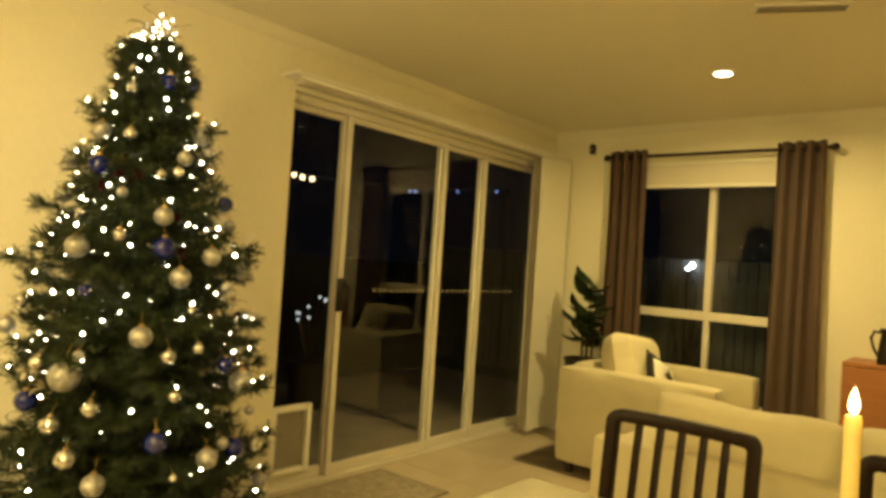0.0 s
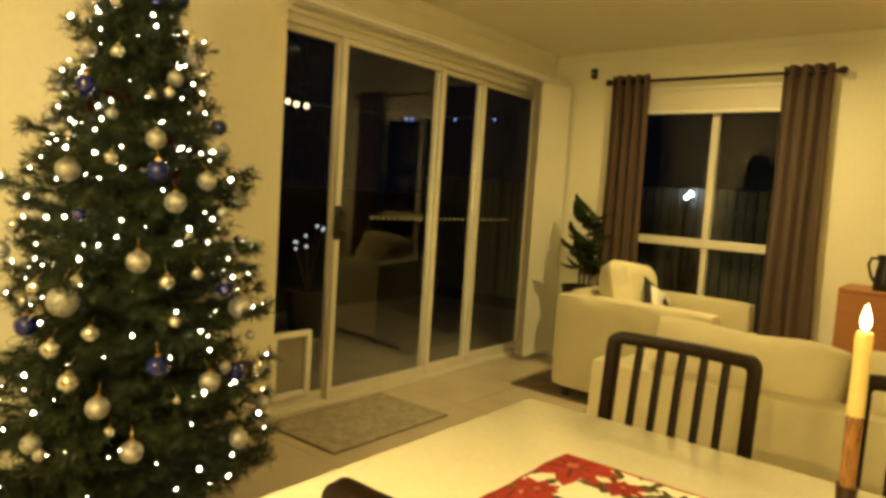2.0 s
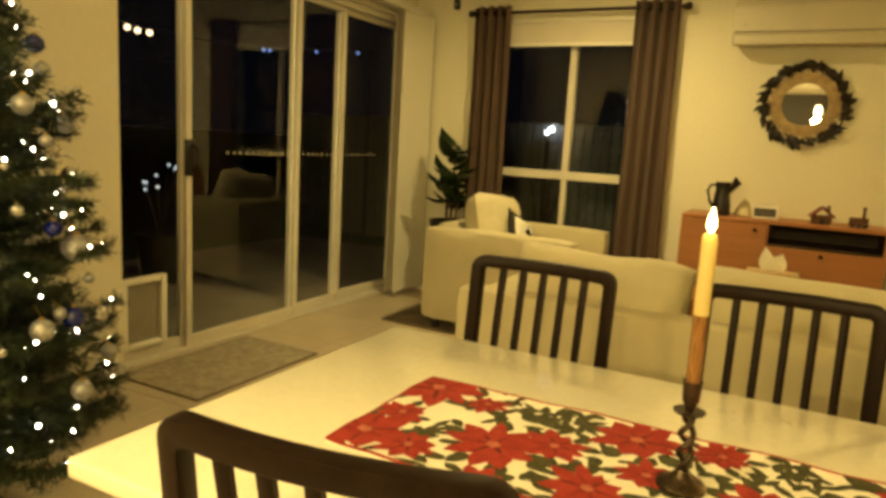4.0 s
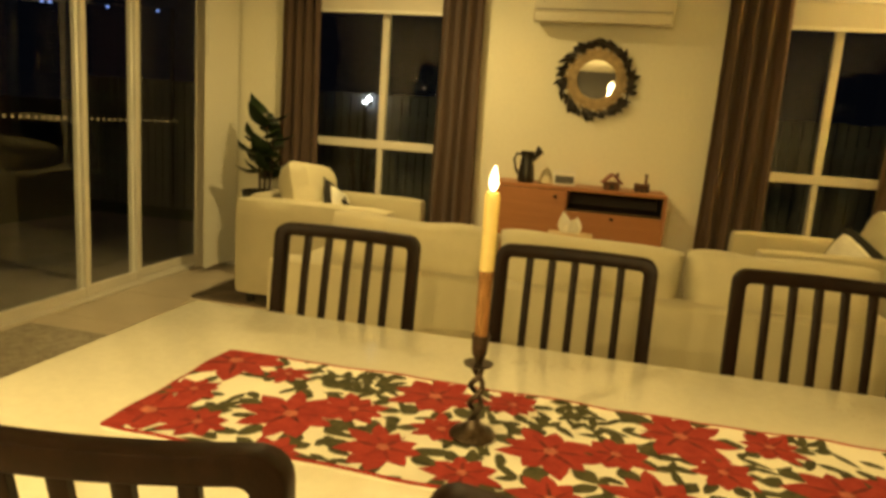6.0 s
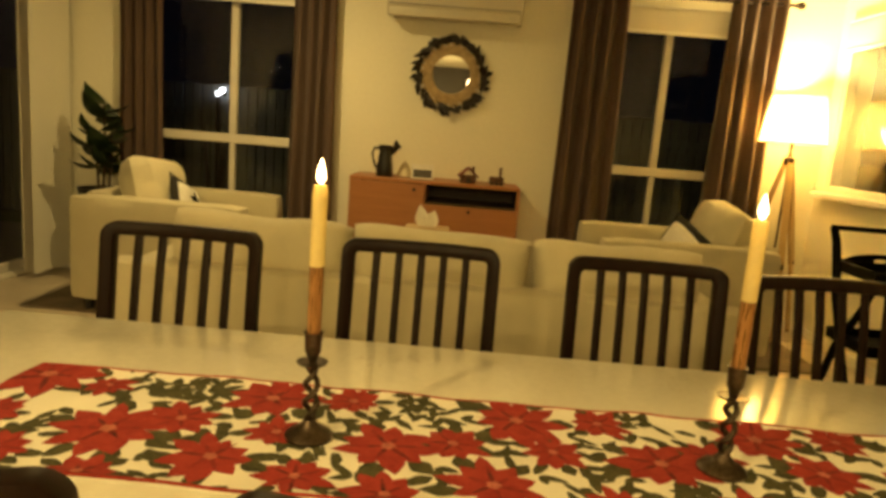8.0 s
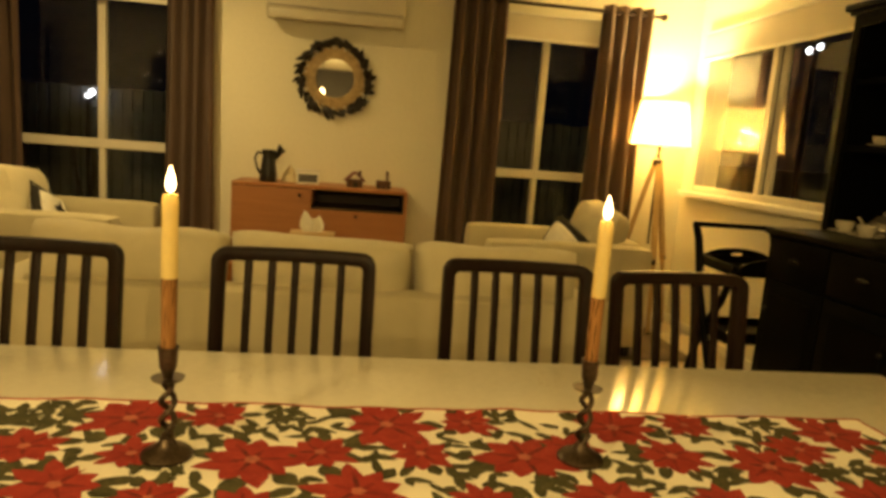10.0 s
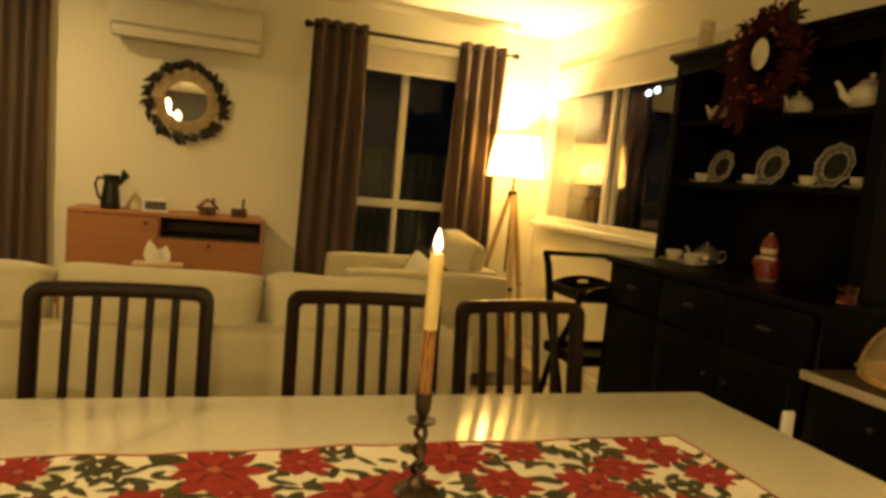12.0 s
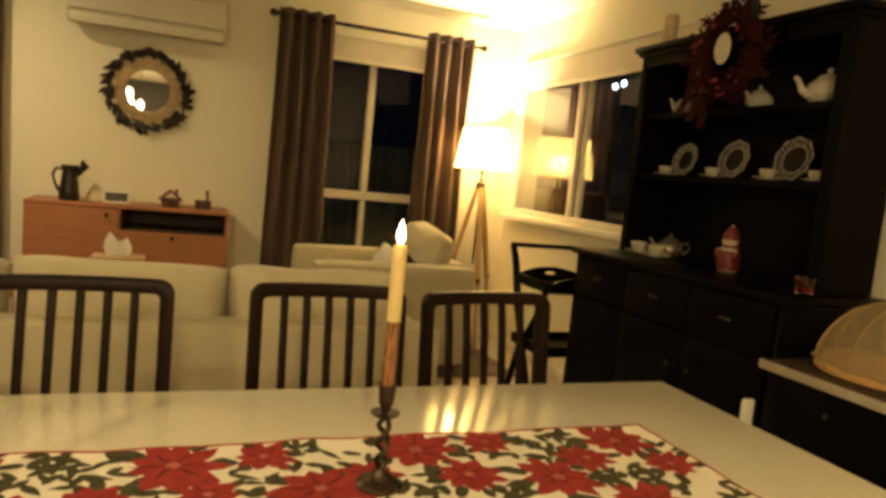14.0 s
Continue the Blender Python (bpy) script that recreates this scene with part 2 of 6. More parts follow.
PHOTO = shader("dark_photo_print", (0.10, 0.09, 0.08), 0.4, vary=0.5, scale=30, other=(0.02, 0.02, 0.02))
FENCE = shader("grey_fence_paint", (0.13, 0.135, 0.135), 0.7, vary=0.12, scale=6, random_tone=0.1)
GRASS = shader("night_lawn", (0.05, 0.07, 0.03), 0.95, vary=0.3, scale=12, bump=0.8, bump_scale=90)
PAVER = shader("patio_paver", (0.22, 0.19, 0.16), 0.8, vary=0.15, scale=4)
SKINM = shader("cream_resin", (0.66, 0.52, 0.34), 0.45, vary=0.2)
DOT = shader("frosted_dot", (0.35, 0.33, 0.29), 0.6)
SMEAR = shader("dried_water_mark", (0.50, 0.45, 0.35), 0.5, vary=0.1)

# ---- helpers for shapes ----


def box(bm, a, b, bevel=0.0, segs=1):
    made = bmesh.ops.create_cube(bm, size=1)["verts"]
    for v in made:
        v.co = Vector([a[i] + (v.co[i] + 0.5) * (b[i] - a[i]) for i in range(3)])
    if bevel:
        edges = list({e for v in made for e in v.link_edges})
        bmesh.ops.bevel(bm, geom=edges, offset=bevel, segments=segs, affect="EDGES", profile=0.5)
    return bm


def bar(bm, a, b, w, d, bevel=0.0):
    """A straight bar of section w by d from a to b."""
    a, b = Vector(a), Vector(b)
    made = bmesh.ops.create_cube(bm, size=1)["verts"]
    length = (b - a).length
    turn = (b - a).to_track_quat("Z", "Y").to_matrix()
    mid = (a + b) / 2
    for v in made:
        v.co = mid + turn @ Vector((v.co.x * w, v.co.y * d, v.co.z * length))
    if bevel:
        bmesh.ops.bevel(bm, geom=list({e for v in made for e in v.link_edges}), offset=bevel, segments=2, affect="EDGES", profile=0.5)
    return bm


def lathe(bm, profile, place=(0, 0, 0), segs=24, scale=(1, 1)):
    rings = []
    for r, z in profile:
        rings.append([bm.verts.new((place[0] + r * scale[0] * math.cos(2 * math.pi * i / segs),
                                    place[1] + r * scale[1] * math.sin(2 * math.pi * i / segs), place[2] + z)) for i in range(segs)])
    for lo, hi in zip(rings, rings[1:]):
        for i in range(segs):
            bm.faces.new((lo[i], lo[(i + 1) % segs], hi[(i + 1) % segs], hi[i]))
    if profile[0][0] > 1e-5:
        bm.faces.new(rings[0][::-1])
    if profile[-1][0] > 1e-5:
        bm.faces.new(rings[-1])
    return bm


def tube(bm, points, radius, segs=8, closed=False):
    """A round tube along points; radius is one number or one for each point."""
    pts = [Vector(p) for p in points]
    radii = radius if isinstance(radius, (list, tuple)) else [radius] * len(pts)
    rings, n = [], len(pts)
    for i, p in enumerate(pts):
        ahead = pts[(i + 1) % n] if closed or i < n - 1 else p
        back = pts[i - 1] if closed or i else p
        q = (ahead - back).to_track_quat("Z", "Y")
        rings.append([bm.verts.new(p + q @ Vector((radii[i] * math.cos(2 * math.pi * k / segs), radii[i] * math.sin(2 * math.pi * k / segs), 0))) for k in range(segs)])
    pairs = list(zip(rings, rings[1:])) + ([(rings[-1], rings[0])] if closed else [])
    for lo, hi in pairs:
        for k in range(segs):
            bm.faces.new((lo[k], lo[(k + 1) % segs], hi[(k + 1) % segs], hi[k]))
    if not closed:
        bm.faces.new(rings[0][::-1])
        bm.faces.new(rings[-1])
    return bm


def ball(bm, place, r, u=14, v=9, stretch=(1, 1, 1)):
    made = bmesh.ops.create_uvsphere(bm, u_segments=u, v_segments=v, radius=r)["verts"]
    for w in made:
        w.co = Vector((w.co.x * stretch[0], w.co.y * stretch[1], w.co.z * stretch[2])) + Vector(place)
    return bm


def pillow(bm, w, h, t, m=None, n=12, seed=0, sag=0.0, power=4):
    """A stuffed cushion, w wide in x, h high in z, t thick in y, centred on its own middle."""
    m = m or Matrix()
    sides = []
    for s in (-1, 1):
        grid = []
        for i in range(n + 1):
            row = []
            for j in range(n + 1):
                u, v = -1 + 2 * i / n, -1 + 2 * j / n
                puff = (max(0.0, 1 - abs(u) ** power) * max(0.0, 1 - abs(v) ** power)) ** 0.5
                wrinkle = noise.noise(Vector((u * 2.3 + seed, v * 2.3, s + seed))) * 0.14
                pinch = 1 - 0.05 * (1 - puff)
                z = v * h / 2 * pinch - (sag * (1 - u * u) * h if v > 0 else 0) * v
                z += max(0.0, v) * h * (0.022 * noise.noise(Vector((u * 1.6 + seed * 1.9, seed, 0.5))) - 0.05 * abs(u) ** 5)
                row.append(bm.verts.new(m @ Vector((u * w / 2 * (1 - 0.03 * (1 - abs(v))), s * t / 2 * puff * (1 + wrinkle), z))))
            grid.append(row)
        for i in range(n):
            for j in range(n):
                f = (grid[i][j], grid[i + 1][j], grid[i + 1][j + 1], grid[i][j + 1])
                bm.faces.new(f if s < 0 else f[::-1])
        sides.append(grid)
    bmesh.ops.remove_doubles(bm, verts=bm.verts, dist=1e-5)
    return bm


def puffy(bm, a, b, round_=0.05, swell=0.02, seed=0):
    """An upholstered block from a to b with soft edges and slightly swollen, uneven faces."""
    box(bm, a, b)
    bmesh.ops.subdivide_edges(bm, edges=bm.edges[:], cuts=9, use_grid_fill=True)
    mid = (Vector(a) + Vector(b)) / 2
    half = (Vector(b) - Vector(a)) / 2
    for v in bm.verts:
        d = v.co - mid
        u = [d[i] / half[i] for i in range(3)]
        inner = Vector([max(-half[i] + round_, min(half[i] - round_, d[i])) for i in range(3)])
        out = d - inner
        if out.length > 1e-6:
            d = inner + out.normalized() * min(out.length, round_)
        for i in range(3):
            if abs(u[i]) > 0.99:
                j, k = (i + 1) % 3, (i + 2) % 3
                d[i] += math.copysign(swell * (1 - u[j] ** 2) * (1 - u[k] ** 2) + 0.25 * swell * noise.noise(d * 5 + Vector((seed, 0, 0))), u[i])
        v.co = mid + d
    return bm


def mesh_of(name, bm, material, smooth=True):
    bmesh.ops.recalc_face_normals(bm, faces=bm.faces)
    data = bpy.data.meshes.new(name)
    bm.to_mesh(data)
    bm.free()
    data.materials.append(material)
    if smooth:
        data.polygons.foreach_set("use_smooth", [True] * len(data.polygons))
        data.set_sharp_from_angle(angle=radians(40))
    return data


def part(name, bm, material, parent, label="", smooth=True):
    ob = new(name, mesh_of(name, bm, material, smooth))
    ob.parent = parent
    return tagged(ob, label)


def thing(name, label, category, at=(0, 0, 0), turn=0, group="", kind=""):
    ob = new(name)
    ob.empty_display_size = 0.1
    ob.matrix_basis = pose(*at, 0, 0, turn)
    return tagged(ob, label, category, group, kind)


def solid(name, bm, material, label, category, at=(0, 0, 0), turn=0, group="", kind="", smooth=True):
    ob = new(name, mesh_of(name, bm, material, smooth))
    ob.matrix_basis = pose(*at, 0, 0, turn)
    return tagged(ob, label, category, group, kind)


def structure(name, bm, material, label, category, smooth=False):
    return solid(name, bm, material, label, category, kind="structure", smooth=smooth)


def B():
    return bmesh.new()


def raw(name, verts, faces, material, smooth=False):
    data = bpy.data.meshes.new(name)
    data.from_pydata(verts, [], faces)
    data.materials.append(material)
    if smooth:
        data.polygons.foreach_set("use_smooth", [True] * len(data.polygons))
    data.update()
    return data


# ---- the room ----
XL, XR, YB, YF, ZC = -2.36, 3.18, 6.0, -3.2, 2.5
TH = 0.2
W1, W2 = (-1.64, -0.42), (1.42, 2.64)
WZ = (0.42, 2.20)
DOOR = (3.215, 5.95, 2.215)
SIDE = (3.6, 5.86, 1.04, 2.17)

floor = structure("floor", box(B(), (XL - TH, YF - TH, -0.12), (XR + TH, YB + TH, -0.006)), GROUT, "beige grouted floor bed under square tiles", "floor")
structure("ceiling", box(B(), (XL - TH, YF - TH, ZC), (XR + TH, YB + TH, ZC + 0.12)), CEIL, "plain cream painted plasterboard ceiling", "ceiling")


def wall_boxes(bm, pieces, axis, lo, hi):
    for u0, u1, z0, z1 in pieces:
        if axis == "y":
            box(bm, (u0, lo, z0), (u1, hi, z1))
        else:
            box(bm, (lo, u0, z0), (hi, u1, z1))
    return bm


structure("wall_north", wall_boxes(B(), [(XL - TH, W1[0], 0, ZC), (W1[1], W2[0], 0, ZC), (W2[1], XR + TH, 0, ZC),
                                         (W1[0], W1[1], 0, WZ[0]), (W1[0], W1[1], WZ[1], ZC), (W2[0], W2[1], 0, WZ[0]), (W2[0], W2[1], WZ[1], ZC)], "y", YB, YB + TH),
          WALL, "cream painted wall with two tall windows", "wall")
structure("wall_west", wall_boxes(B(), [(YF, DOOR[0], 0, ZC), (DOOR[1], YB, 0, ZC), (DOOR[0], DOOR[1], DOOR[2], ZC)], "x", XL - TH, XL),
          WALL, "cream painted wall with a wide sliding door", "wall")
structure("wall_east", wall_boxes(B(), [(YF, SIDE[0], 0, ZC), (SIDE[1], YB, 0, ZC), (SIDE[0], SIDE[1], 0, SIDE[2]), (SIDE[0], SIDE[1], SIDE[3], ZC)], "x", XR, XR + TH),
          WALL, "cream painted wall with a sliding window", "wall")
structure("wall_south", box(B(), (XL - TH, YF - TH, 0), (XR + TH, YF, ZC)), DARKWALL, "dark painted wall behind the dining area", "wall")


def skirting(name, a, b):
    return structure(name, box(B(), a, b, 0.004), TRIM, "white painted skirting board", "skirting")


skirting("baseboard_1", (XL, YB - 0.014, 0), (XR, YB, 0.07))
skirting("baseboard_2", (XR - 0.014, YF, 0), (XR, YB - 0.016, 0.07))
skirting("baseboard_3", (XL, YF, 0), (XL + 0.014, DOOR[0] - 0.01, 0.07))


def cornice(name, pts):
    """A small coved cornice from the first point to the second, at the wall's side given by the third."""
    (ax, ay), (bx, by), (nx, ny) = pts
    bm = B()
    prof = [(0, -0.055), (0.008, -0.05), (0.022, -0.028), (0.045, -0.01), (0.055, 0), (0, 0)]
    ra = [bm.verts.new((ax + nx * d, ay + ny * d, ZC - 0.001 + z)) for d, z in prof]
    rb = [bm.verts.new((bx + nx * d, by + ny * d, ZC - 0.001 + z)) for d, z in prof]
    for i in range(len(prof)):
        j = (i + 1) % len(prof)
        bm.faces.new((ra[i], ra[j], rb[j], rb[i]))
    structure(name, bm, CEIL, "small cream coved cornice", "cornice", smooth=True)


cornice("trim_1", ((XL, YB - 0.001), (XR, YB - 0.001), (0, -1)))
cornice("trim_2", ((XR - 0.001, YF), (XR - 0.001, YB - 0.06), (-1, 0)))
cornice("trim_3", ((XL + 0.001, YF), (XL + 0.001, YB - 0.06), (1, 0)))


def window_north(name, x0, x1, label):
    w = thing(name, label, "window", kind="structure")
    y0, y1, z0, z1 = YB + 0.03, YB + 0.09, WZ[0], WZ[1]
    f = 0.045
    for n, a, b in (("window_frame", (x0, y0, z0), (x0 + f, y1, z1)), ("window_frame", (x1 - f, y0, z0), (x1, y1, z1)),
                    ("window_frame", (x0 + f, y0, z0), (x1 - f, y1, z0 + f)), ("window_frame", (x0 + f, y0, z1 - f), (x1 - f, y1, z1))):
        part(n, box(B(), a, b, 0.004), ALU, w)
    zm, xm = 1.065, (x0 + x1) / 2
    part("transom", box(B(), (x0 + f, y0 - 0.004, zm - 0.032), (x1 - f, y1 - 0.01, zm + 0.032), 0.005), ALU, w)
    part("mullion", box(B(), (xm - 0.026, y0 - 0.002, zm + 0.032), (xm + 0.026, y1 - 0.008, z1 - f), 0.005), ALU, w)
    part("mullion", box(B(), (xm - 0.02, y0 - 0.002, z0 + f), (xm + 0.02, y1 - 0.008, zm - 0.032), 0.005), ALU, w)
    for a, b in (((x0 + f, zm + 0.032), (xm - 0.026, z1 - f)), ((xm + 0.026, zm + 0.032), (x1 - f, z1 - f)),
                 ((x0 + f, z0 + f), (xm - 0.02, zm - 0.032)), ((xm + 0.02, z0 + f), (x1 - f, zm - 0.032))):
        p = part("pane", box(B(), (a[0], YB + 0.058, a[1]), (b[0], YB + 0.063, b[1])), GLASS, w, "clear window glass", smooth=False)
        p.visible_shadow = False
    part("window_sill", box(B(), (x0, YB - 0.03, z0 - 0.02), (x1, y0, z0), 0.004), TRIM, w, "white painted sill board")
    return w


window_north("window_1", *W1, "tall cream aluminium window with sliding upper panes")
window_north("window_2", *W2, "tall cream aluminium window beside the floor lamp")

w3 = thing("window_3", "wide cream aluminium sliding window with a white sill", "window", kind="structure")
f = 0.04
for a, b in (((SIDE[0], SIDE[2]), (SIDE[0] + f, SIDE[3])), ((SIDE[1] - f, SIDE[2]), (SIDE[1], SIDE[3])),
             ((SIDE[0] + f, SIDE[2]), (SIDE[1] - f, SIDE[2] + f)), ((SIDE[0] + f, SIDE[3] - f), (SIDE[1] - f, SIDE[3]))):
    part("window_frame", box(B(), (XR + 0.004, a[0], a[1]), (XR + 0.074, b[0], b[1]), 0.004), ALU, w3)
for y, dx in ((5.03, 0.0), (4.97, 0.03)):
    part("stile", box(B(), (XR + 0.006 + dx, y - 0.028, SIDE[2] + f), (XR + 0.036 + dx, y + 0.028, SIDE[3] - f), 0.004), ALU, w3)
for y0, y1, dx in ((5.058, SIDE[1] - f, 0.0), (SIDE[0] + f, 4.942, 0.03)):
    p = part("pane", box(B(), (XR + 0.012 + dx, y0, SIDE[2] + f), (XR + 0.017 + dx, y1, SIDE[3] - f)), SIDEGLASS, w3, "clear window glass", smooth=False)
    p.visible_shadow = False
part("window_sill", box(B(), (XR - 0.08, 3.985, SIDE[2] - 0.045), (XR + 0.003, SIDE[1] + 0.05, SIDE[2] - 0.004), 0.006), TRIM, w3, "white painted sill board")


def roller_blind(at, width, drop, axis, label):
    t = thing("roller_blind", label, "blind", at, 0 if axis == "x" else 90)
    part("roll", tube(B(), [(-width / 2, 0, -0.03), (width / 2, 0, -0.03)], 0.027, 14), BLIND, t)
    bm = box(B(), (-width / 2, -0.029, -drop), (width / 2, -0.0265, -0.03))
    part("blind_cloth", bm, BLIND, t, smooth=False)
    part("bottom_bar", box(B(), (-width / 2, -0.036, -drop - 0.024), (width / 2, -0.022, -drop), 0.004), TRIM, t, "white metal bottom bar")
    part("head_rail", box(B(), (-width / 2, -0.034, -0.012), (width / 2, 0.03, -0.001), 0.002), TRIM, t)
    return t


roller_blind((sum(W1) / 2, YB + 0.0, WZ[1]), 1.19, 0.165, "x", "cream roller blind rolled up at the window head")
roller_blind((sum(W2) / 2, YB + 0.0, WZ[1]), 1.19, 0.165, "x", "cream roller blind rolled up at the window head")
roller_blind((XR - 0.0, (SIDE[0] + SIDE[1]) / 2, SIDE[3]), SIDE[1] - SIDE[0] - 0.02, 0.185, "y", "cream roller blind rolled up over the side window").matrix_basis = pose(XR, (SIDE[0] + SIDE[1]) / 2, SIDE[3], 0, 0, -90)

# The sliding door.
door = thing("door_1", "cream aluminium glazed sliding door, closed at night", "sliding door", kind="structure")
xd = -2.44
y0, y1, zt = DOOR
for a, b in (((xd - 0.07, y0, 0), (xd + 0.03, y0 + 0.02, zt)), ((xd - 0.07, y1 - 0.03, 0), (xd + 0.03, y1, zt)),
             ((xd - 0.07, y0 + 0.02, zt - 0.042), (xd + 0.03, y1 - 0.03, zt)), ((xd - 0.07, y0 + 0.02, 0), (xd + 0.05, y1 - 0.03, 0.022))):
    part("door_frame", box(B(), a, b, 0.004), ALU, door)
panels = ((3.235, 3.70, -0.03), (3.672, 4.63, 0.0), (4.57, 5.155, -0.03), (5.095, 5.92, -0.06))
for i, (a, b, dx) in enumerate(panels):
    s = 0.042
    st = ((a, a + s), (b - s, b))
    if i == 0:
        st = ((a, a + 0.012), (b - s, b))
    for u0, u1 in st:
        part("stile", box(B(), (xd + dx - 0.016, u0, 0.022), (xd + dx + 0.018, u1, zt - 0.042), 0.004), ALU, door)
    g0, g1 = st[0][1], st[1][0]
    part("rail", box(B(), (xd + dx - 0.014, g0, 0.022), (xd + dx + 0.016, g1, 0.085), 0.004), ALU, door)
    part("rail", box(B(), (xd + dx - 0.014, g0, zt - 0.075), (xd + dx + 0.016, g1, zt - 0.042), 0.004), ALU, door)
    p = part("pane", box(B(), (xd + dx - 0.002, g0, 0.085), (xd + dx + 0.004, g1, zt - 0.075)), DOORGLASS if i else COATED, door, "clear door glass", smooth=False)
    p.visible_shadow = False
hd = part("door_handle", box(B(), (xd + 0.019, 3.655, 1.0), (xd + 0.035, 3.72, 1.20), 0.006, 2), BLACKPL, door, "black lock plate and pull")
part("pull", tube(B(), [(xd + 0.034, 3.70, 1.03), (xd + 0.065, 3.705, 1.05), (xd + 0.068, 3.705, 1.15), (xd + 0.034, 3.70, 1.17)], 0.009, 8), BLACKPL, hd)

dots = B()
for a, b, dx in ((3.98, 4.55, 0.0), (4.65, 5.07, -0.03), (5.2, 5.7, -0.06)):
    n = int((b - a) / 0.052)
    for k in range(n):
        y = a + k * 0.052
        box(dots, (xd + dx + 0.0042, y, 1.121), (xd + dx + 0.0056, y + 0.020, 1.137))
tagged(solid("safety_dots", dots, DOT, "row of small frosted squares on the door glass", "decal", smooth=False), kind="stuff")

pet = thing("pet_door", "white framed pet flap in the fixed door panel", "pet door")
for a, b in (((3.262, 0.085), (3.30, 0.47)), ((3.51, 0.085), (3.548, 0.47)), ((3.30, 0.435), (3.51, 0.47)), ((3.30, 0.085), (3.51, 0.115))):
    part("flap_frame", box(B(), (xd - 0.028, a[0], a[1]), (xd + 0.012, b[0], b[1]), 0.008, 2), WHITEPL, pet)
part("flap", box(B(), (xd - 0.02, 3.30, 0.117), (xd - 0.012, 3.51, 0.433), 0.003), GREYPL, pet, "smoky grey flap")

pel = thing("blind_track", "cream pelmet and track over the sliding door", "pelmet")
part("top_board", box(B(), (XL + 0.001, 3.11, 2.262), (XL + 0.155, 5.985, 2.28), 0.003), TRIM, pel)
part("front_board", box(B(), (XL + 0.135, 3.13, 2.235), (XL + 0.149, 5.985, 2.2615), 0.003), TRIM, pel)
part("track", box(B(), (XL + 0.02, 3.2, 2.235), (XL + 0.095, 5.95, 2.261), 0.003), ALU, pel)

stack = thing("panel_blind", "white fabric panel blind stacked beside the door", "blind")
for k, (dx, u0, u1) in enumerate(((0.040, 5.60, 5.90), (0.065, 5.605, 5.92), (0.090, 5.595, 5.94), (0.120, 5.585, 5.97))):
    bm = B()
    n = 10
    for s in (0, 1):
        for j in range(n):
            ya, yb = u0 + (u1 - u0) * j / n, u0 + (u1 - u0) * (j + 1) / n
            xa = XL + dx + 0.05 * (j / n) * (k == 3)+ 0.003 * s
            xb = XL + dx + 0.05 * ((j + 1) / n) * (k == 3) + 0.003 * s
            bm.faces.new([bm.verts.new(c) for c in ((xa, ya, 0.05), (xb, yb, 0.05), (xb, yb, 2.233), (xa, ya, 2.233))])
    part("panel", bm, PANELCLOTH if k == 3 else BLIND, stack, smooth=False)
part("wand", tube(B(), [(XL + 0.135, 5.60, 2.2), (XL + 0.135, 5.60, 1.62)], 0.005, 6), WHITEPL, stack, "thin clear pull wand")
part("weight", box(B(), (XL + 0.118, 5.60, 0.036), (XL + 0.128, 5.70, 0.049), 0.002), WHITEPL, stack)

# ---- curtains ----


def curtain(name, x0, x1, folds, seed, label):
    t = thing(name, label, "curtain", (0, 5.905, 0))
    bm = B()
    n, rows = folds * 12, 14
    top, low = 2.30, 0.02
    sides = []
    for s in (0, 1):
        grid = []
        for j in range(rows + 1):
            v = j / rows
            z = top + (low - top) * v
            flare = 1 + 0.10 * v
            xm = (x0 + x1) / 2
            row = []
            for i in range(n + 1):
                u = i / n
                a = 2 * math.pi * folds * u
                depth = 0.034 * (1 - 0.25 * v) * (1 + 0.3 * noise.noise(Vector((u * 6, seed, v * 1.5))))
                x = xm + (u - 0.5) * (x1 - x0) * flare + 0.016 * v * math.sin(a * 0.5 + seed) + 0.012 * noise.noise(Vector((u * 5 + seed, 3, v * 2)))
                y = depth * math.sin(a + 0.5 * v * math.sin(seed + u * 9)) + s * 0.0025
                row.append(bm.verts.new((x, y, z)))
            grid.append(row)
        for j in range(rows):
            for i in range(n):
                bm.faces.new((grid[j][i], grid[j][i + 1], grid[j + 1][i + 1], grid[j + 1][i]))
        sides.append(grid)
    part("cloth", bm, CURTAIN, t)
    for k in range(folds * 2):
        x = x0 + (k + 0.5) / (folds * 2) * (x1 - x0)
        ring = [(x + 0.004 * math.sin(q), 0.026 * math.cos(q), 2.252 + 0.026 * math.sin(q)) for q in [2 * math.pi * w / 14 for w in range(14)]]
        part("eyelet", tube(B(), ring, 0.004, 6, True), RODM, t, "dark metal eyelet")
    return t


curtain("curtain", -1.80, -1.50, 4, 1.0, "taupe eyelet curtain hanging to the floor")
curtain("curtain", -0.58, -0.28, 4, 2.3, "taupe eyelet curtain gathered beside the window")
curtain("curtain", 1.32, 1.70, 4, 3.1, "taupe eyelet curtain gathered beside the window")
curtain("curtain", 2.38, 2.76, 4, 4.7, "taupe eyelet curtain lit from behind by the lamp")


def curtain_rod(x0, x1):
    t = thing("curtain_rod", "dark bronze curtain rod with ball finials", "curtain rod", (0, 5.905, 2.252))
    part("pole", tube(B(), [(x0, 0, 0), (x1, 0, 0)], 0.0125, 12), RODM, t)
    for x, s in ((x0, -1), (x1, 1)):
        bm = B()
        tube(bm, [(x - 0.002 * s, 0, 0), (x + 0.012 * s, 0, 0)], 0.018, 12)
        ball(bm, (x + 0.03 * s, 0, 0), 0.026)
        part("finial", bm, RODM, t)
        part("bracket", bar(B(), (x - s * 0.05, 0, -0.012), (x - s * 0.05, 0.094, -0.012), 0.016, 0.01), RODM, t)
    return t


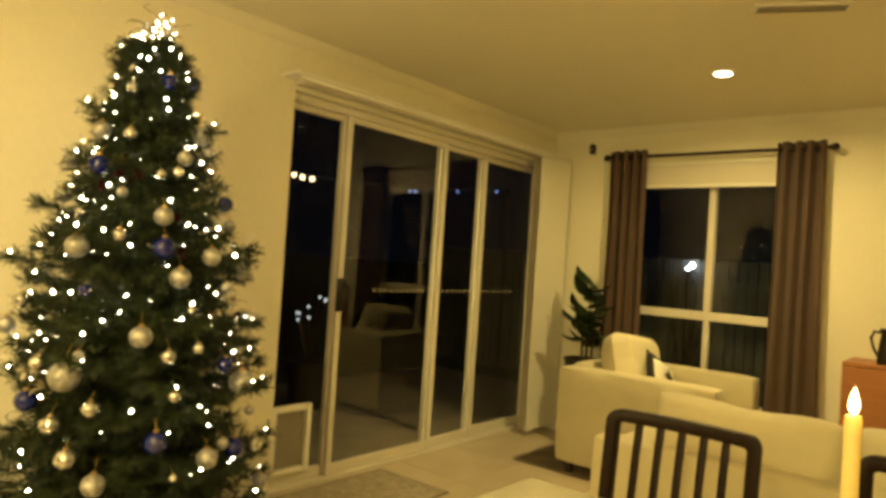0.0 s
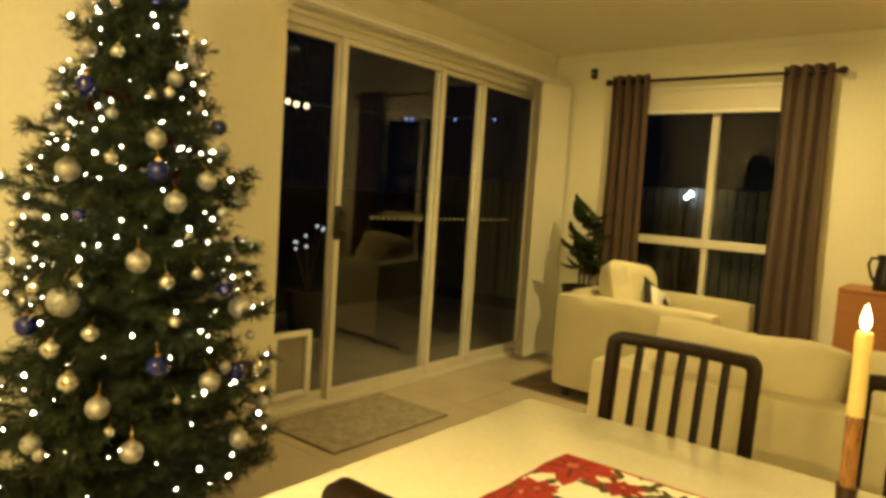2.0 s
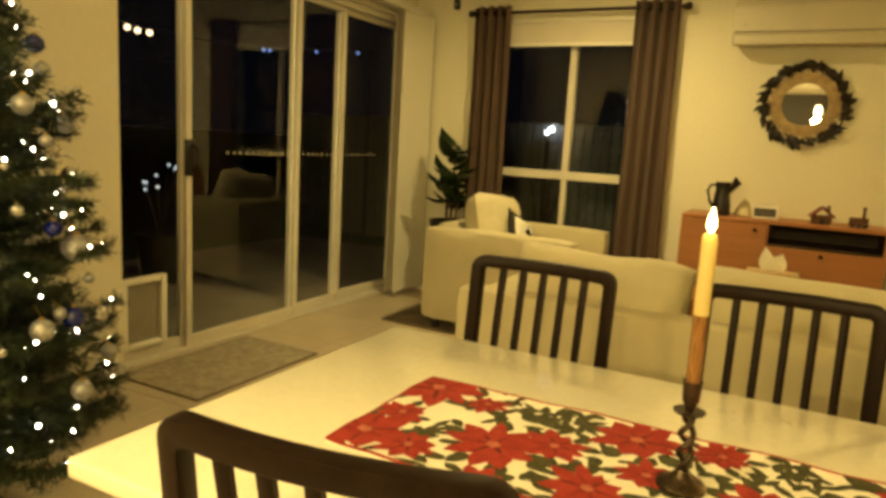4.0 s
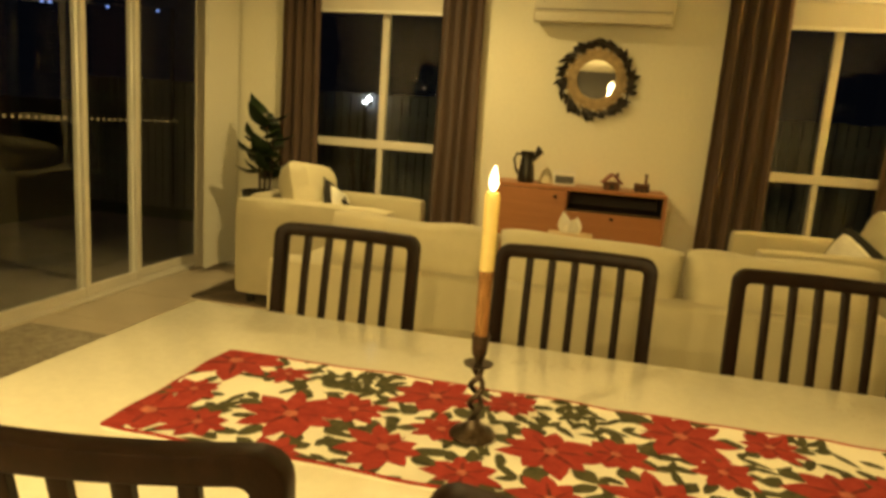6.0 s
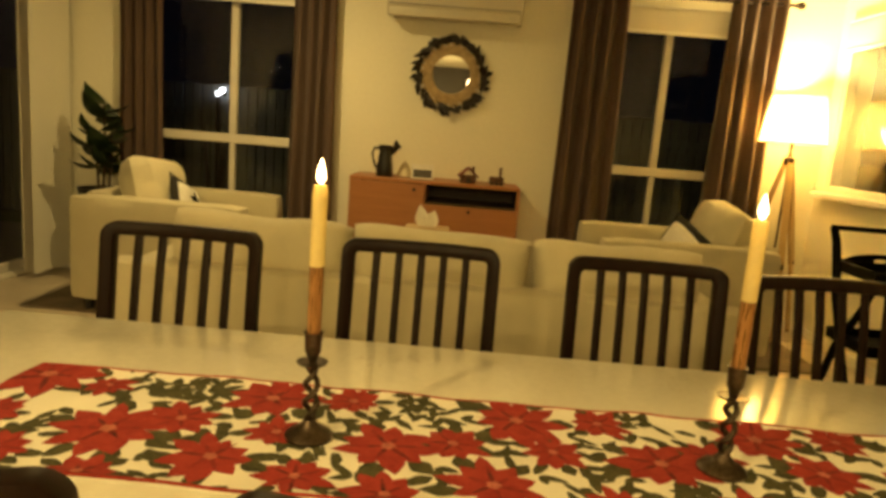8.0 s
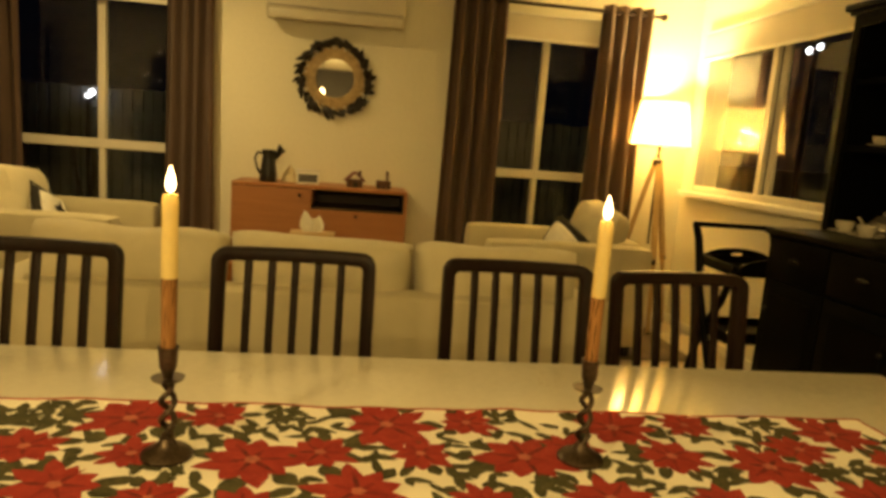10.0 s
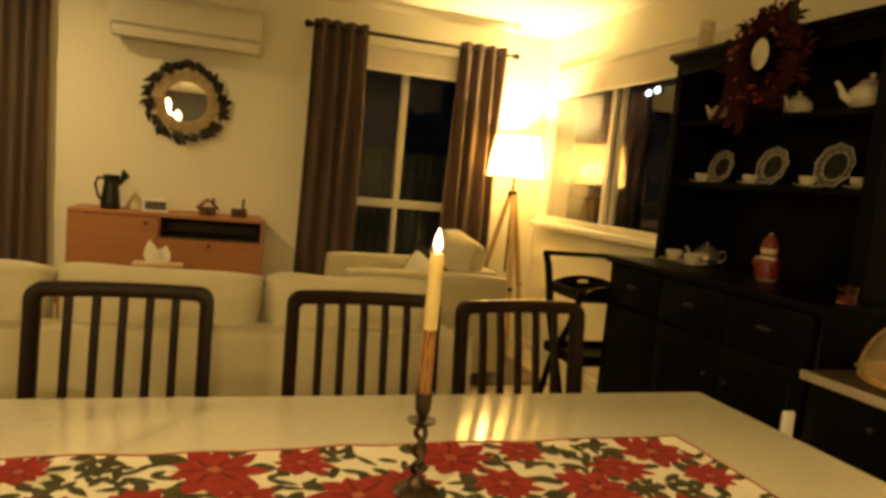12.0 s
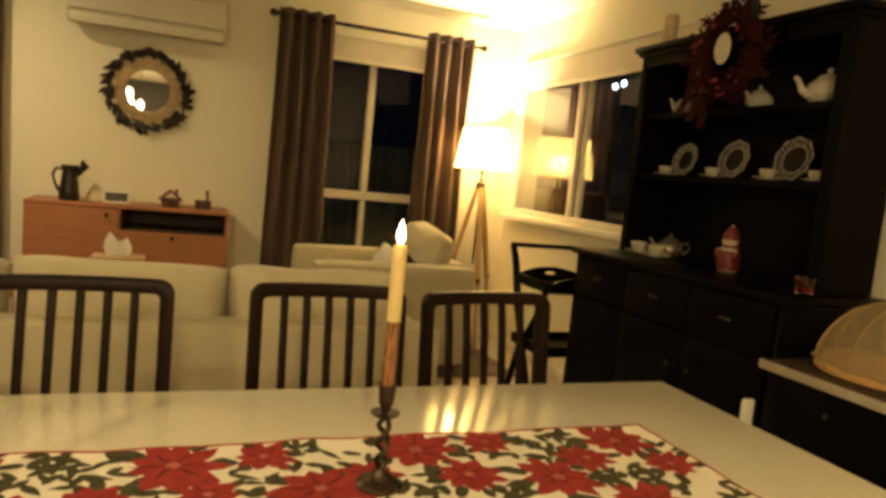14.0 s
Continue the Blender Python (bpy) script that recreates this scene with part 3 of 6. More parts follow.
curtain_rod(-1.80, -0.26)
curtain_rod(1.31, 2.81)

# ---- ceiling fittings ----
# Fittings two and three go with the added lamps, out of view.
for x, y, power in DOWNLIGHTS:
    d = thing("downlight", "round white recessed ceiling downlight, lit", "ceiling light", (x, y, ZC), group="ceiling downlights")
    part("trim_ring", lathe(B(), [(0.066, 0.0), (0.064, -0.006), (0.052, -0.009), (0.049, -0.004), (0.048, 0.0)], segs=28), WHITEPL, d)
    part("lens", lathe(B(), [(0.0, -0.0035), (0.047, -0.0035), (0.047, -0.001)], segs=24), DOWNGLOW, d, "bright warm lens")

for x, y, z in PENDANTS:
    d = thing("pendant_light", "oval opal glass pendant lamp, lit, behind the table", "pendant light", (x, y, z), group="pendant lamps")
    part("globe", ball(B(), (0, 0, 0), 0.052, 20, 14, (1, 1, 1.7)), PENDANTGLOW, d, "glowing opal glass")
    part("cap", lathe(B(), [(0.03, 0.088), (0.03, 0.11), (0.012, 0.125)], segs=16), BRASS, d)
    part("cord", tube(B(), [(0, 0, 0.12), (0, 0, ZC - z - 0.012)], 0.003, 6), BLACKPL, d)
    part("rose", lathe(B(), [(0.05, ZC - z - 0.001), (0.048, ZC - z - 0.015), (0.0, ZC - z - 0.018)], segs=20), WHITEPL, d)

vent = thing("ceiling_vent", "long narrow cream ceiling air vent", "vent", (-0.06, 4.0, ZC), 25)
part("vent_frame", box(B(), (-0.19, -0.045, -0.012), (0.19, 0.045, -0.001), 0.004), WHITEPL, vent)
for k in range(3):
    part("slat", box(B(), (-0.17, -0.028 + k * 0.022, -0.018), (0.17, -0.016 + k * 0.022, -0.0125), 0.001), GREYPL, vent)

sensor = thing("wall_sensor", "small black wall sensor near the ceiling", "sensor", (-2.00, YB - 0.001, 2.345))
part("sensor_body", box(B(), (-0.022, -0.045, -0.04), (0.022, 0, 0.04), 0.01, 3), BLACKPL, sensor)
part("lens", ball(B(), (0, -0.046, -0.005), 0.013), GREYPL, sensor)

# ---- air conditioner ----
ac = thing("air_conditioner", "white wall-mounted split air conditioner", "air conditioner", (0.525, YB - 0.001, 1.97))
bm = B()
prof = [(0, 0.055), (-0.10, 0.015), (-0.165, 0.012), (-0.205, 0.085), (-0.21, 0.24), (-0.19, 0.285), (-0.15, 0.295), (0, 0.295)]
ends = [[bm.verts.new((x, y, z)) for y, z in prof] for x in (-0.455, 0.455)]
for i in range(len(prof)):
    j = (i + 1) % len(prof)
    bm.faces.new((ends[0][i], ends[0][j], ends[1][j], ends[1][i]))
bm.faces.new(ends[0]), bm.faces.new(ends[1][::-1])
bmesh.ops.bevel(bm, geom=bm.edges[:], offset=0.008, segments=2, affect="EDGES", profile=0.5)
part("casing", bm, ACPL, ac)
part("louvre", bar(B(), (-0.44, -0.192, 0.048), (0.44, -0.192, 0.048), 0.006, 0.07, 0.002), ACPL, ac, "white air louvre")
# The shade above the louvre is put in as a grey strip.
part("outlet_gap", box(B(), (-0.44, -0.2075, 0.083), (0.44, -0.199, 0.092)), GREYPL, ac, "grey strip in place of the shade over the louvre")
part("status_light", box(B(), (-0.39, -0.214, 0.13), (-0.375, -0.209, 0.134)), GREYPL, ac)

# ---- mirror ----
mir = thing("round_mirror", "round wall mirror with rattan ring and dark leaf border", "mirror", (0.53, YB - 0.002, 1.632))


def facing(bm):
    bmesh.ops.rotate(bm, verts=bm.verts, matrix=Euler((radians(90), 0, 0)).to_matrix())
    return bm


part("mirror_glass", facing(lathe(B(), [(0.0, 0.014), (0.132, 0.014), (0.135, 0.010), (0.135, 0.0)], segs=48)), MIRRORM, mir, "clear mirror glass")
ringbm = B()
for k in range(5):
    r = 0.140 + 0.013 * k
    tube(ringbm, [(r * math.cos(q), -0.014 - 0.004 * math.sin(k * 1.3), r * math.sin(q)) for q in [2 * math.pi * w / 60 for w in range(60)]], 0.0075, 6, True)
for k in range(40):
    q = 2 * math.pi * k / 40
    tube(ringbm, [(0.136 * math.cos(q), -0.018, 0.136 * math.sin(q)), (0.20 * math.cos(q + 0.12), -0.02, 0.20 * math.sin(q + 0.12))], 0.003, 5)
part("rattan_ring", ringbm, RATTAN, mir, "pale woven rattan ring")


def leaf_face(bm, m, length, width, bend=0.2, rows=4):
    left, right, mid = [], [], []
    for i in range(rows + 1):
        u = i / rows
        wd = width * math.sin(math.pi * (0.08 + 0.92 * u) ** 0.8) * 0.5 if i < rows else 0.0005
        z = bend * length * (u - u * u) * 2
        mid.append(bm.verts.new(m @ Vector((0, u * length, z - 0.12 * wd))))
        left.append(bm.verts.new(m @ Vector((-wd, u * length, z + 0.15 * wd))))
        right.append(bm.verts.new(m @ Vector((wd, u * length, z + 0.15 * wd))))
    for i in range(rows):
        bm.faces.new((left[i], mid[i], mid[i + 1], left[i + 1]))
        bm.faces.new((mid[i], right[i], right[i + 1], mid[i + 1]))


rnd = random.Random(5)
leaves = B()
for k in range(11):
    q = 2 * math.pi * k / 11
    for j in range(12):
        a = q + rnd.uniform(-0.27, 0.27)
        r = rnd.uniform(0.205, 0.245)
        swirl = a + rnd.uniform(0.5, 1.5)
        m = Matrix.Translation((r * math.cos(a), -0.012 - rnd.uniform(0, 0.02), r * math.sin(a))) @ Euler((radians(90), 0, 0)).to_matrix().to_4x4() @ pose(0, 0, 0, rnd.uniform(-25, 25), 0, math.degrees(swirl) - 90)
        leaf_face(leaves, m, rnd.uniform(0.05, 0.08), rnd.uniform(0.026, 0.04), 0.3, 3)
    tube(leaves, [(rr * math.cos(q + dd), -0.012, rr * math.sin(q + dd)) for rr, dd in ((0.205, -0.3), (0.25, 0.0), (0.235, 0.3))], 0.008, 6)
scrolls = B()
for k in range(33):
    q = 2 * math.pi * k / 33
    m = Matrix.Translation((0.198 * math.cos(q), -0.022, 0.198 * math.sin(q))) @ Euler((radians(90), 0, 0)).to_matrix().to_4x4() @ pose(0, 0, 0, -12, 0, math.degrees(q) - 90 + 35)
    leaf_face(scrolls, m, 0.034, 0.024, 0.3, 3)
part("scroll_ring", scrolls, RATTAN, mir, "pale curled inner leaves")
part("leaf_border", leaves, DARKLEAF, mir, "dark metal leaf border")

# ---- sideboard and what stands on it ----
sb = thing("sideboard", "orange oak sideboard with an open dark niche", "sideboard", (0.49, 5.785, 0))
hw, hd_, ht = 0.57, 0.205, 0.905
part("top", box(B(), (-hw, -hd_, ht - 0.022), (hw, hd_ - 0.01, ht), 0.003), OAK, sb)
part("side_panel", box(B(), (-hw, -hd_ + 0.004, 0.06), (-hw + 0.02, hd_ - 0.01, ht - 0.022), 0.002), OAK, sb)
part("side_panel", box(B(), (hw - 0.02, -hd_ + 0.004, 0.06), (hw, hd_ - 0.01, ht - 0.022), 0.002), OAK, sb)
part("bottom", box(B(), (-hw + 0.02, -hd_ + 0.01, 0.06), (hw - 0.02, hd_ - 0.01, 0.08)), OAK, sb)
part("back_panel", box(B(), (-hw + 0.02, hd_ - 0.02, 0.08), (hw - 0.02, hd_ - 0.01, ht - 0.022)), SLOT, sb, "dark back board")
part("divider", box(B(), (-0.075, -hd_ + 0.01, 0.08), (-0.057, hd_ - 0.02, ht - 0.022)), OAK, sb)
part("shelf", box(B(), (-0.057, -hd_ + 0.01, 0.748), (hw - 0.02, hd_ - 0.02, 0.764)), SLOT, sb, "dark shelf of the niche")
part("niche_side", box(B(), (hw - 0.024, -hd_ + 0.012, 0.764), (hw - 0.021, hd_ - 0.02, ht - 0.024)), SLOT, sb)
ld = part("door", box(B(), (-hw + 0.004, -hd_ - 0.012, 0.066), (-0.068, -hd_ + 0.004, ht - 0.026), 0.002), OAK, sb)
part("knob", ball(B(), (-0.135, -hd_ - 0.022, 0.842), 0.012), RODM, ld)
for z0, z1 in ((0.066, 0.40), (0.406, 0.752)):
    dr = part("drawer", box(B(), (-0.062, -hd_ - 0.012, z0), (hw - 0.004, -hd_ + 0.004, z1), 0.002), OAK, sb)
    part("knob", ball(B(), (0.235, -hd_ - 0.022, z1 - 0.03), 0.012), RODM, dr)
for x in (-0.5, 0.5):
    for y in (-0.15, 0.15):
        part("foot", box(B(), (x - 0.025, y - 0.025, 0), (x + 0.025, y + 0.025, 0.06), 0.003), OAK, sb)

jug = thing("watering_jug", "tall black enamel jug with a flared spout", "jug", (0.135, 5.70, 0.905))
part("jug_body", lathe(B(), [(0.052, 0), (0.058, 0.01), (0.055, 0.06), (0.046, 0.13), (0.040, 0.17), (0.044, 0.19), (0.05, 0.21), (0.046, 0.21), (0.04, 0.19), (0.036, 0.17)], segs=24), TINJUG, jug)
part("spout", tube(B(), [(0.035, 0, 0.15), (0.065, 0, 0.19), (0.078, 0, 0.218), (0.088, 0, 0.226)], [0.014, 0.018, 0.028, 0.034], 12), TINJUG, jug)
part("handle", tube(B(), [(-0.04, 0, 0.185), (-0.075, 0, 0.19), (-0.09, 0, 0.15), (-0.075, 0, 0.09), (-0.053, 0, 0.05)], 0.0085, 8), TINJUG, jug)

ph = thing("photo_frame", "small white framed photo print leaning back", "picture frame", (0.395, 5.70, 0.905), 8)
ph.matrix_basis = pose(0.395, 5.70, 0.905, -10, 0, 8)
for a, b in (((-0.075, 0), (0.075, 0.012)), ((-0.075, 0.088), (0.075, 0.10)), ((-0.075, 0.012), (-0.063, 0.088)), ((0.063, 0.012), (0.075, 0.088))):
    part("frame_bar", box(B(), (a[0], -0.008, a[1]), (b[0], 0.006, b[1]), 0.002), WHITEPL, ph)
part("sky_half", box(B(), (-0.063, -0.002, 0.066), (0.063, 0.004, 0.088)), PAPER, ph, "pale upper half of the photo")
part("print", box(B(), (-0.063, -0.003, 0.012), (0.063, 0.004, 0.066)), PHOTO, ph, "dark lower half of the photo")
part("strut", bar(B(), (0, 0.005, 0.07), (0, 0.045, 0.008), 0.02, 0.003), GREYPL, ph)

hs = thing("house_ornament", "small brown resin cottage ornament", "ornament", (0.705, 5.70, 0.905), 10)
bm = box(B(), (-0.05, -0.035, 0), (0.05, 0.035, 0.055), 0.004)
part("walls", bm, HOUSEM, hs)
bm = B()
for s in (-1, 1):
    bar(bm, (s * 0.066, 0, 0.045), (0, 0, 0.105), 0.085, 0.01)
part("roof", bm, REDCLAY, hs, "dark red gabled roof")
part("chimney", box(B(), (0.025, -0.01, 0.07), (0.042, 0.008, 0.115), 0.002), HOUSEM, hs)
part("doorway", box(B(), (-0.013, -0.038, 0.0), (0.013, -0.0345, 0.036)), BLACKPL, hs)

cone = thing("cone_ornament", "small pale cream cone ornament behind the jug", "ornament", (0.265, 5.80, 0.905))
part("cone", lathe(B(), [(0.0, 0.0005), (0.052, 0.001), (0.056, 0.006), (0.045, 0.045), (0.024, 0.085), (0.012, 0.10), (0.0, 0.104)], segs=24), CONEM, cone)
part("tip", ball(B(), (0, 0, 0.108), 0.008, 10, 6), CONEM, cone)

tn = thing("train_ornament", "small dark brown toy train ornament", "ornament", (0.90, 5.70, 0.905), 5)
part("base", box(B(), (-0.05, -0.022, 0.008), (0.05, 0.022, 0.026), 0.003), HOUSEM, tn)
part("cab", box(B(), (-0.048, -0.02, 0.026), (-0.012, 0.02, 0.058), 0.003), HOUSEM, tn)
part("boiler", tube(B(), [(-0.012, 0, 0.042), (0.048, 0, 0.042)], 0.016, 12), HOUSEM, tn)
part("funnel", lathe(B(), [(0.009, 0), (0.008, 0.05), (0.010, 0.062), (0.014, 0.07), (0.010, 0.07)], (0.024, 0, 0.05)), HOUSEM, tn)
for x in (-0.032, 0.0, 0.032):
    for y in (-0.024, 0.024):
        part("wheel", tube(B(), [(x, y - 0.003, 0.011), (x, y + 0.003, 0.011)], 0.011, 12), BLACKPL, tn)

# ---- seating ----


def armchair(at, turn, label, name="armchair"):
    """An upholstered armchair that faces +x: back on -x, arms on both sides in y."""
    t = thing(name, label, "armchair", at, turn, group="pair of armchairs")
    L, Wd, H = 1.02, 0.94, 0.715
    part("back_frame", puffy(B(), (-L / 2, -Wd / 2 + 0.172, 0.085), (-L / 2 + 0.17, Wd / 2 - 0.172, H), 0.03, 0.004, 1), FABRIC, t)
    for s in (-1, 1):
        y0, y1 = (-Wd / 2, -Wd / 2 + 0.17) if s < 0 else (Wd / 2 - 0.17, Wd / 2)
        part("arm", puffy(B(), (-L / 2, y0, 0.085), (L / 2, y1, H - 0.01), 0.03, 0.006, 3 + s), FABRIC, t)
    part("seat_base", puffy(B(), (-L / 2 + 0.172, -Wd / 2 + 0.172, 0.085), (L / 2 - 0.03, Wd / 2 - 0.172, 0.28), 0.02, 0.004, 4), FABRIC, t)
    part("seat_cushion", puffy(B(), (-L / 2 + 0.19, -Wd / 2 + 0.178, 0.284), (L / 2 - 0.01, Wd / 2 - 0.178, 0.455), 0.05, 0.02, 7), FABRIC, t)
    for x in (-L / 2 + 0.08, L / 2 - 0.08):
        for y in (-Wd / 2 + 0.08, Wd / 2 - 0.08):
            part("leg", lathe(B(), [(0.022, 0), (0.03, 0.084)], (x, y, 0), 12), BLACKPL, t, "short dark block foot")
    return t


armchair((-1.10, 5.40, 0), 0, "cream upholstered armchair beside the sliding door")
armchair((2.02, 5.40, 0), 180, "cream upholstered armchair beside the floor lamp")


def scatter(name, at, tilt, w, h, t_, material, label, piping=None):
    c = thing(name, label, "cushion", at)
    c.matrix_basis = pose(*at, *tilt)
    part("cover", pillow(B(), w, h, t_, seed=at[0]), material, c)
    if piping:
        part("flange", pillow(B(), w * 1.11, h * 1.11, t_ * 0.62, seed=at[0]), piping, c, "black border round the cushion")
        part("piping", tube(B(), [(-w * 0.54, 0, -h * 0.54), (w * 0.54, 0, -h * 0.54), (w * 0.54, 0, h * 0.52), (-w * 0.54, 0, h * 0.52)], 0.005, 6, True), piping, c)
        pr = B()
        for k, (u, v, r) in enumerate(((0.0, 0.04, 0.10), (-0.07, -0.06, 0.06), (0.08, -0.05, 0.06))):
            for q in range(5):
                m = pose(u, -t_ * 0.5 - 0.004, v, 90, 0, 0) @ pose(0, 0, 0, 0, 0, q * 72 + 20 * k)
                leaf_face(pr, m, r * 0.8, r * 0.45, 0.0, 3)
        part("print", pr, BLACKFAB, c, "black floral print")
    return c


scatter("back_cushion", (-1.30, 5.28, 0.665), (0, 0, 90), 0.54, 0.50, 0.30, CUSHION, "plump cream back cushion on an armchair")
bpy.data.objects["back_cushion"].matrix_basis = pose(-1.27, 5.32, 0.70, 0, 0, 90) @ pose(0, 0, 0, -14, 8, 0)
scatter("scatter_cushion", (-1.05, 5.27, 0.62), (-16, 22, 88), 0.36, 0.36, 0.12, WHITEFAB, "white scatter cushion with black print and piping", BLACKFAB)
scatter("back_cushion", (2.30, 5.36, 0.70), (12, -6, 90), 0.54, 0.50, 0.30, CUSHION, "plump cream back cushion on an armchair")
scatter("scatter_cushion", (2.06, 5.32, 0.60), (16, -22, 110), 0.36, 0.36, 0.12, WHITEFAB, "white scatter cushion with black print and piping", BLACKFAB)

sofa = thing("sofa", "three-seat cream upholstered sofa seen from behind", "sofa", (0.565, 3.86, 0))
SX, SY = 1.17, 0.44
part("back_frame", puffy(B(), (-SX, -SY, 0.08), (SX, -SY + 0.16, 0.695), 0.028, 0.004, 11), FABRIC, sofa)
for s in (-1, 1):
    x0, x1 = (-SX, -SX + 0.17) if s < 0 else (SX - 0.17, SX)
    part("arm", puffy(B(), (x0, -SY + 0.162, 0.08), (x1, SY, 0.66), 0.04, 0.006, 15 + s), FABRIC, sofa)
part("seat_base", puffy(B(), (-SX + 0.172, -SY + 0.162, 0.08), (SX - 0.172, SY - 0.03, 0.27), 0.02, 0.004, 16), FABRIC, sofa)
for k in range(3):
    x0 = -SX + 0.18 + k * 0.66
    part("seat_cushion", puffy(B(), (x0, -SY + 0.18, 0.274), (x0 + 0.655, SY - 0.01, 0.45), 0.05, 0.02, 20 + k), FABRIC, sofa)
for k, (x0, x1) in enumerate(((-0.43, 0.267), (0.267, 0.958), (0.956, 1.61))):
    bm = pillow(B(), x1 - x0 - 0.004, 0.48, 0.27, pose((x0 + x1) / 2 - 0.565, -SY + 0.215, 0.655, -6, (1.6, 0.5, 0.2)[k], 0), 26, k * 3.7 + 0.6, 0.035, 8)
    part("back_cushion", bm, CUSHION, sofa, "plump cream back cushion")
for x in (-SX + 0.09, SX - 0.09):
    for y in (-SY + 0.09, SY - 0.09):
        part("leg", lathe(B(), [(0.022, 0), (0.03, 0.079)], (x, y, 0), 12), BLACKPL, sofa)

rug = solid("rug", puffy(B(), (-1.93, 4.95, 0.0), (2.9, 5.80, 0.014), 0.006, 0.0), RUG, "large low-pile brown grey rug", "rug")
dm = thing("door_mat", "grey patterned mat before the sliding door", "mat", (-2.07, 3.62, 0), 0)
part("mat_cloth", puffy(B(), (-0.27, -0.44, 0.001), (0.27, 0.44, 0.013), 0.005, 0.0), MAT, dm)
part("border", tube(B(), [(-0.275, -0.445, 0.006), (0.275, -0.445, 0.006), (0.275, 0.445, 0.006), (-0.275, 0.445, 0.006)], 0.0055, 6, True), RUG, dm)

ct = thing("coffee_table", "low oak coffee table in front of the sofa", "coffee table", (0.50, 4.74, 0.0))
part("tabletop", box(B(), (-0.45, -0.17, 0.535), (0.45, 0.17, 0.565), 0.004), OAK, ct)
for x in (-0.4, 0.4):
    for y in (-0.13, 0.13):
        part("leg", box(B(), (x - 0.02, y - 0.02, 0), (x + 0.02, y + 0.02, 0.535), 0.003), OAK, ct)
tb = thing("tissue_box", "pale wooden tissue box with a pulled tissue", "tissue box", (0.50, 4.74, 0.565))
part("box_body", box(B(), (-0.115, -0.06, 0), (0.115, 0.06, 0.142), 0.004), PINE, tb)
part("lid", box(B(), (-0.12, -0.065, 0.1425), (0.12, 0.065, 0.158), 0.004), PINE, tb)
ts = B()
for k, (x, tilt, lean, tall) in enumerate(((-0.02, 84, -12, 0.125), (0.012, 78, 14, 0.10), (0.0, 96, 4, 0.085), (-0.008, 70, 26, 0.07))):
    leaf_face(ts, pose(x, 0.006 * k - 0.01, 0.152, tilt, lean, 6 * k), tall, 0.075, 0.18, 6)
part("tissue", ts, PAPER, tb, "crumpled white tissue")

# ---- floor lamp ----
fl = thing("floor_lamp", "tripod floor lamp with a cream drum shade, lit", "floor lamp", (2.865, 5.775, 0.01))
sh = B()
lathe(sh, [(0.212, 1.334), (0.165, 1.645), (0.163, 1.645), (0.210, 1.334), (0.212, 1.334)], segs=40)
part("shade", sh, SHADE, fl, "cream linen drum shade, glowing")
for z, r in ((1.334, 0.212), (1.645, 0.165)):
    part("shade_ring", tube(B(), [(r * math.cos(q), r * math.sin(q), z) for q in [2 * math.pi * w / 40 for w in range(40)]], 0.0035, 6, True), PINE, fl)
part("hub", lathe(B(), [(0.03, 1.19), (0.036, 1.2), (0.036, 1.235), (0.02, 1.245), (0.009, 1.28), (0.010, 1.294)], segs=18), BRASS, fl, "dark metal tripod hub")
part("bulb", ball(B(), (0, 0, 1.445), 0.028, 14, 10), BULB, fl, "warm glowing bulb")
part("socket", lathe(B(), [(0.010, 1.295), (0.013, 1.30), (0.013, 1.40), (0.009, 1.414)], segs=14), BRASS, fl)
for q in (0, 120, 240):
    part("shade_arm", tube(B(), [(0.012 * math.cos(radians(q)), 0.012 * math.sin(radians(q)), 1.63), (0.165 * math.cos(radians(q)), 0.165 * math.sin(radians(q)), 1.63)], 0.0015, 5), BRASS, fl)
for q in (25, 150, 262):
    ca, sa = math.cos(radians(q)), math.sin(radians(q))
    lg = part("leg", bar(B(), (0.02 * ca, 0.02 * sa, 1.215), (0.185 * ca, 0.185 * sa, 0.50), 0.03, 0.024, 0.004), PINE, fl)
    part("lower_leg", bar(B(), (0.176 * ca, 0.176 * sa, 0.56), (0.26 * ca, 0.26 * sa, 0.012), 0.022, 0.016, 0.003), PINE, lg)
    part("clamp", ball(B(), (0.188 * ca, 0.188 * sa, 0.515), 0.02, 10, 6), BRASS, lg)
    part("foot", ball(B(), (0.26 * ca, 0.26 * sa, 0.012), 0.012, 10, 6), BLACKPL, lg)
part("pole", tube(B(), [(0, 0, 0.62), (0, 0, 1.2)], 0.008, 8), BRASS, fl)

cord = thing("power_cord", "pale lamp cord with a black plug along the wall", "cable", (0, 0, 0))
part("cable", tube(B(), [(2.90, 5.70, 0.006), (3.02, 5.62, 0.006), (3.12, 5.52, 0.03), (3.160, 5.42, 0.10), (3.172, 5.30, 0.22)], 0.0035, 6), ALU, cord)
part("plug", box(B(), (3.150, 5.275, 0.215), (3.179, 5.315, 0.255), 0.006, 2), BLACKPL, cord, "black plug")

# ---- indoor plant ----
pl = thing("fiddle_leaf_plant", "potted fiddle-leaf plant with dark glossy leaves", "plant", (-1.80, 5.68, 0))
part("pot", lathe(B(), [(0.11, 0), (0.13, 0.02), (0.155, 0.64), (0.165, 0.67), (0.15, 0.67), (0.14, 0.62), (0.0, 0.62)], segs=28), POT, pl, "tall charcoal pot")
part("soil", lathe(B(), [(0.0, 0.632), (0.138, 0.628), (0.13, 0.621)], segs=20), SOIL, pl)
rnd = random.Random(11)
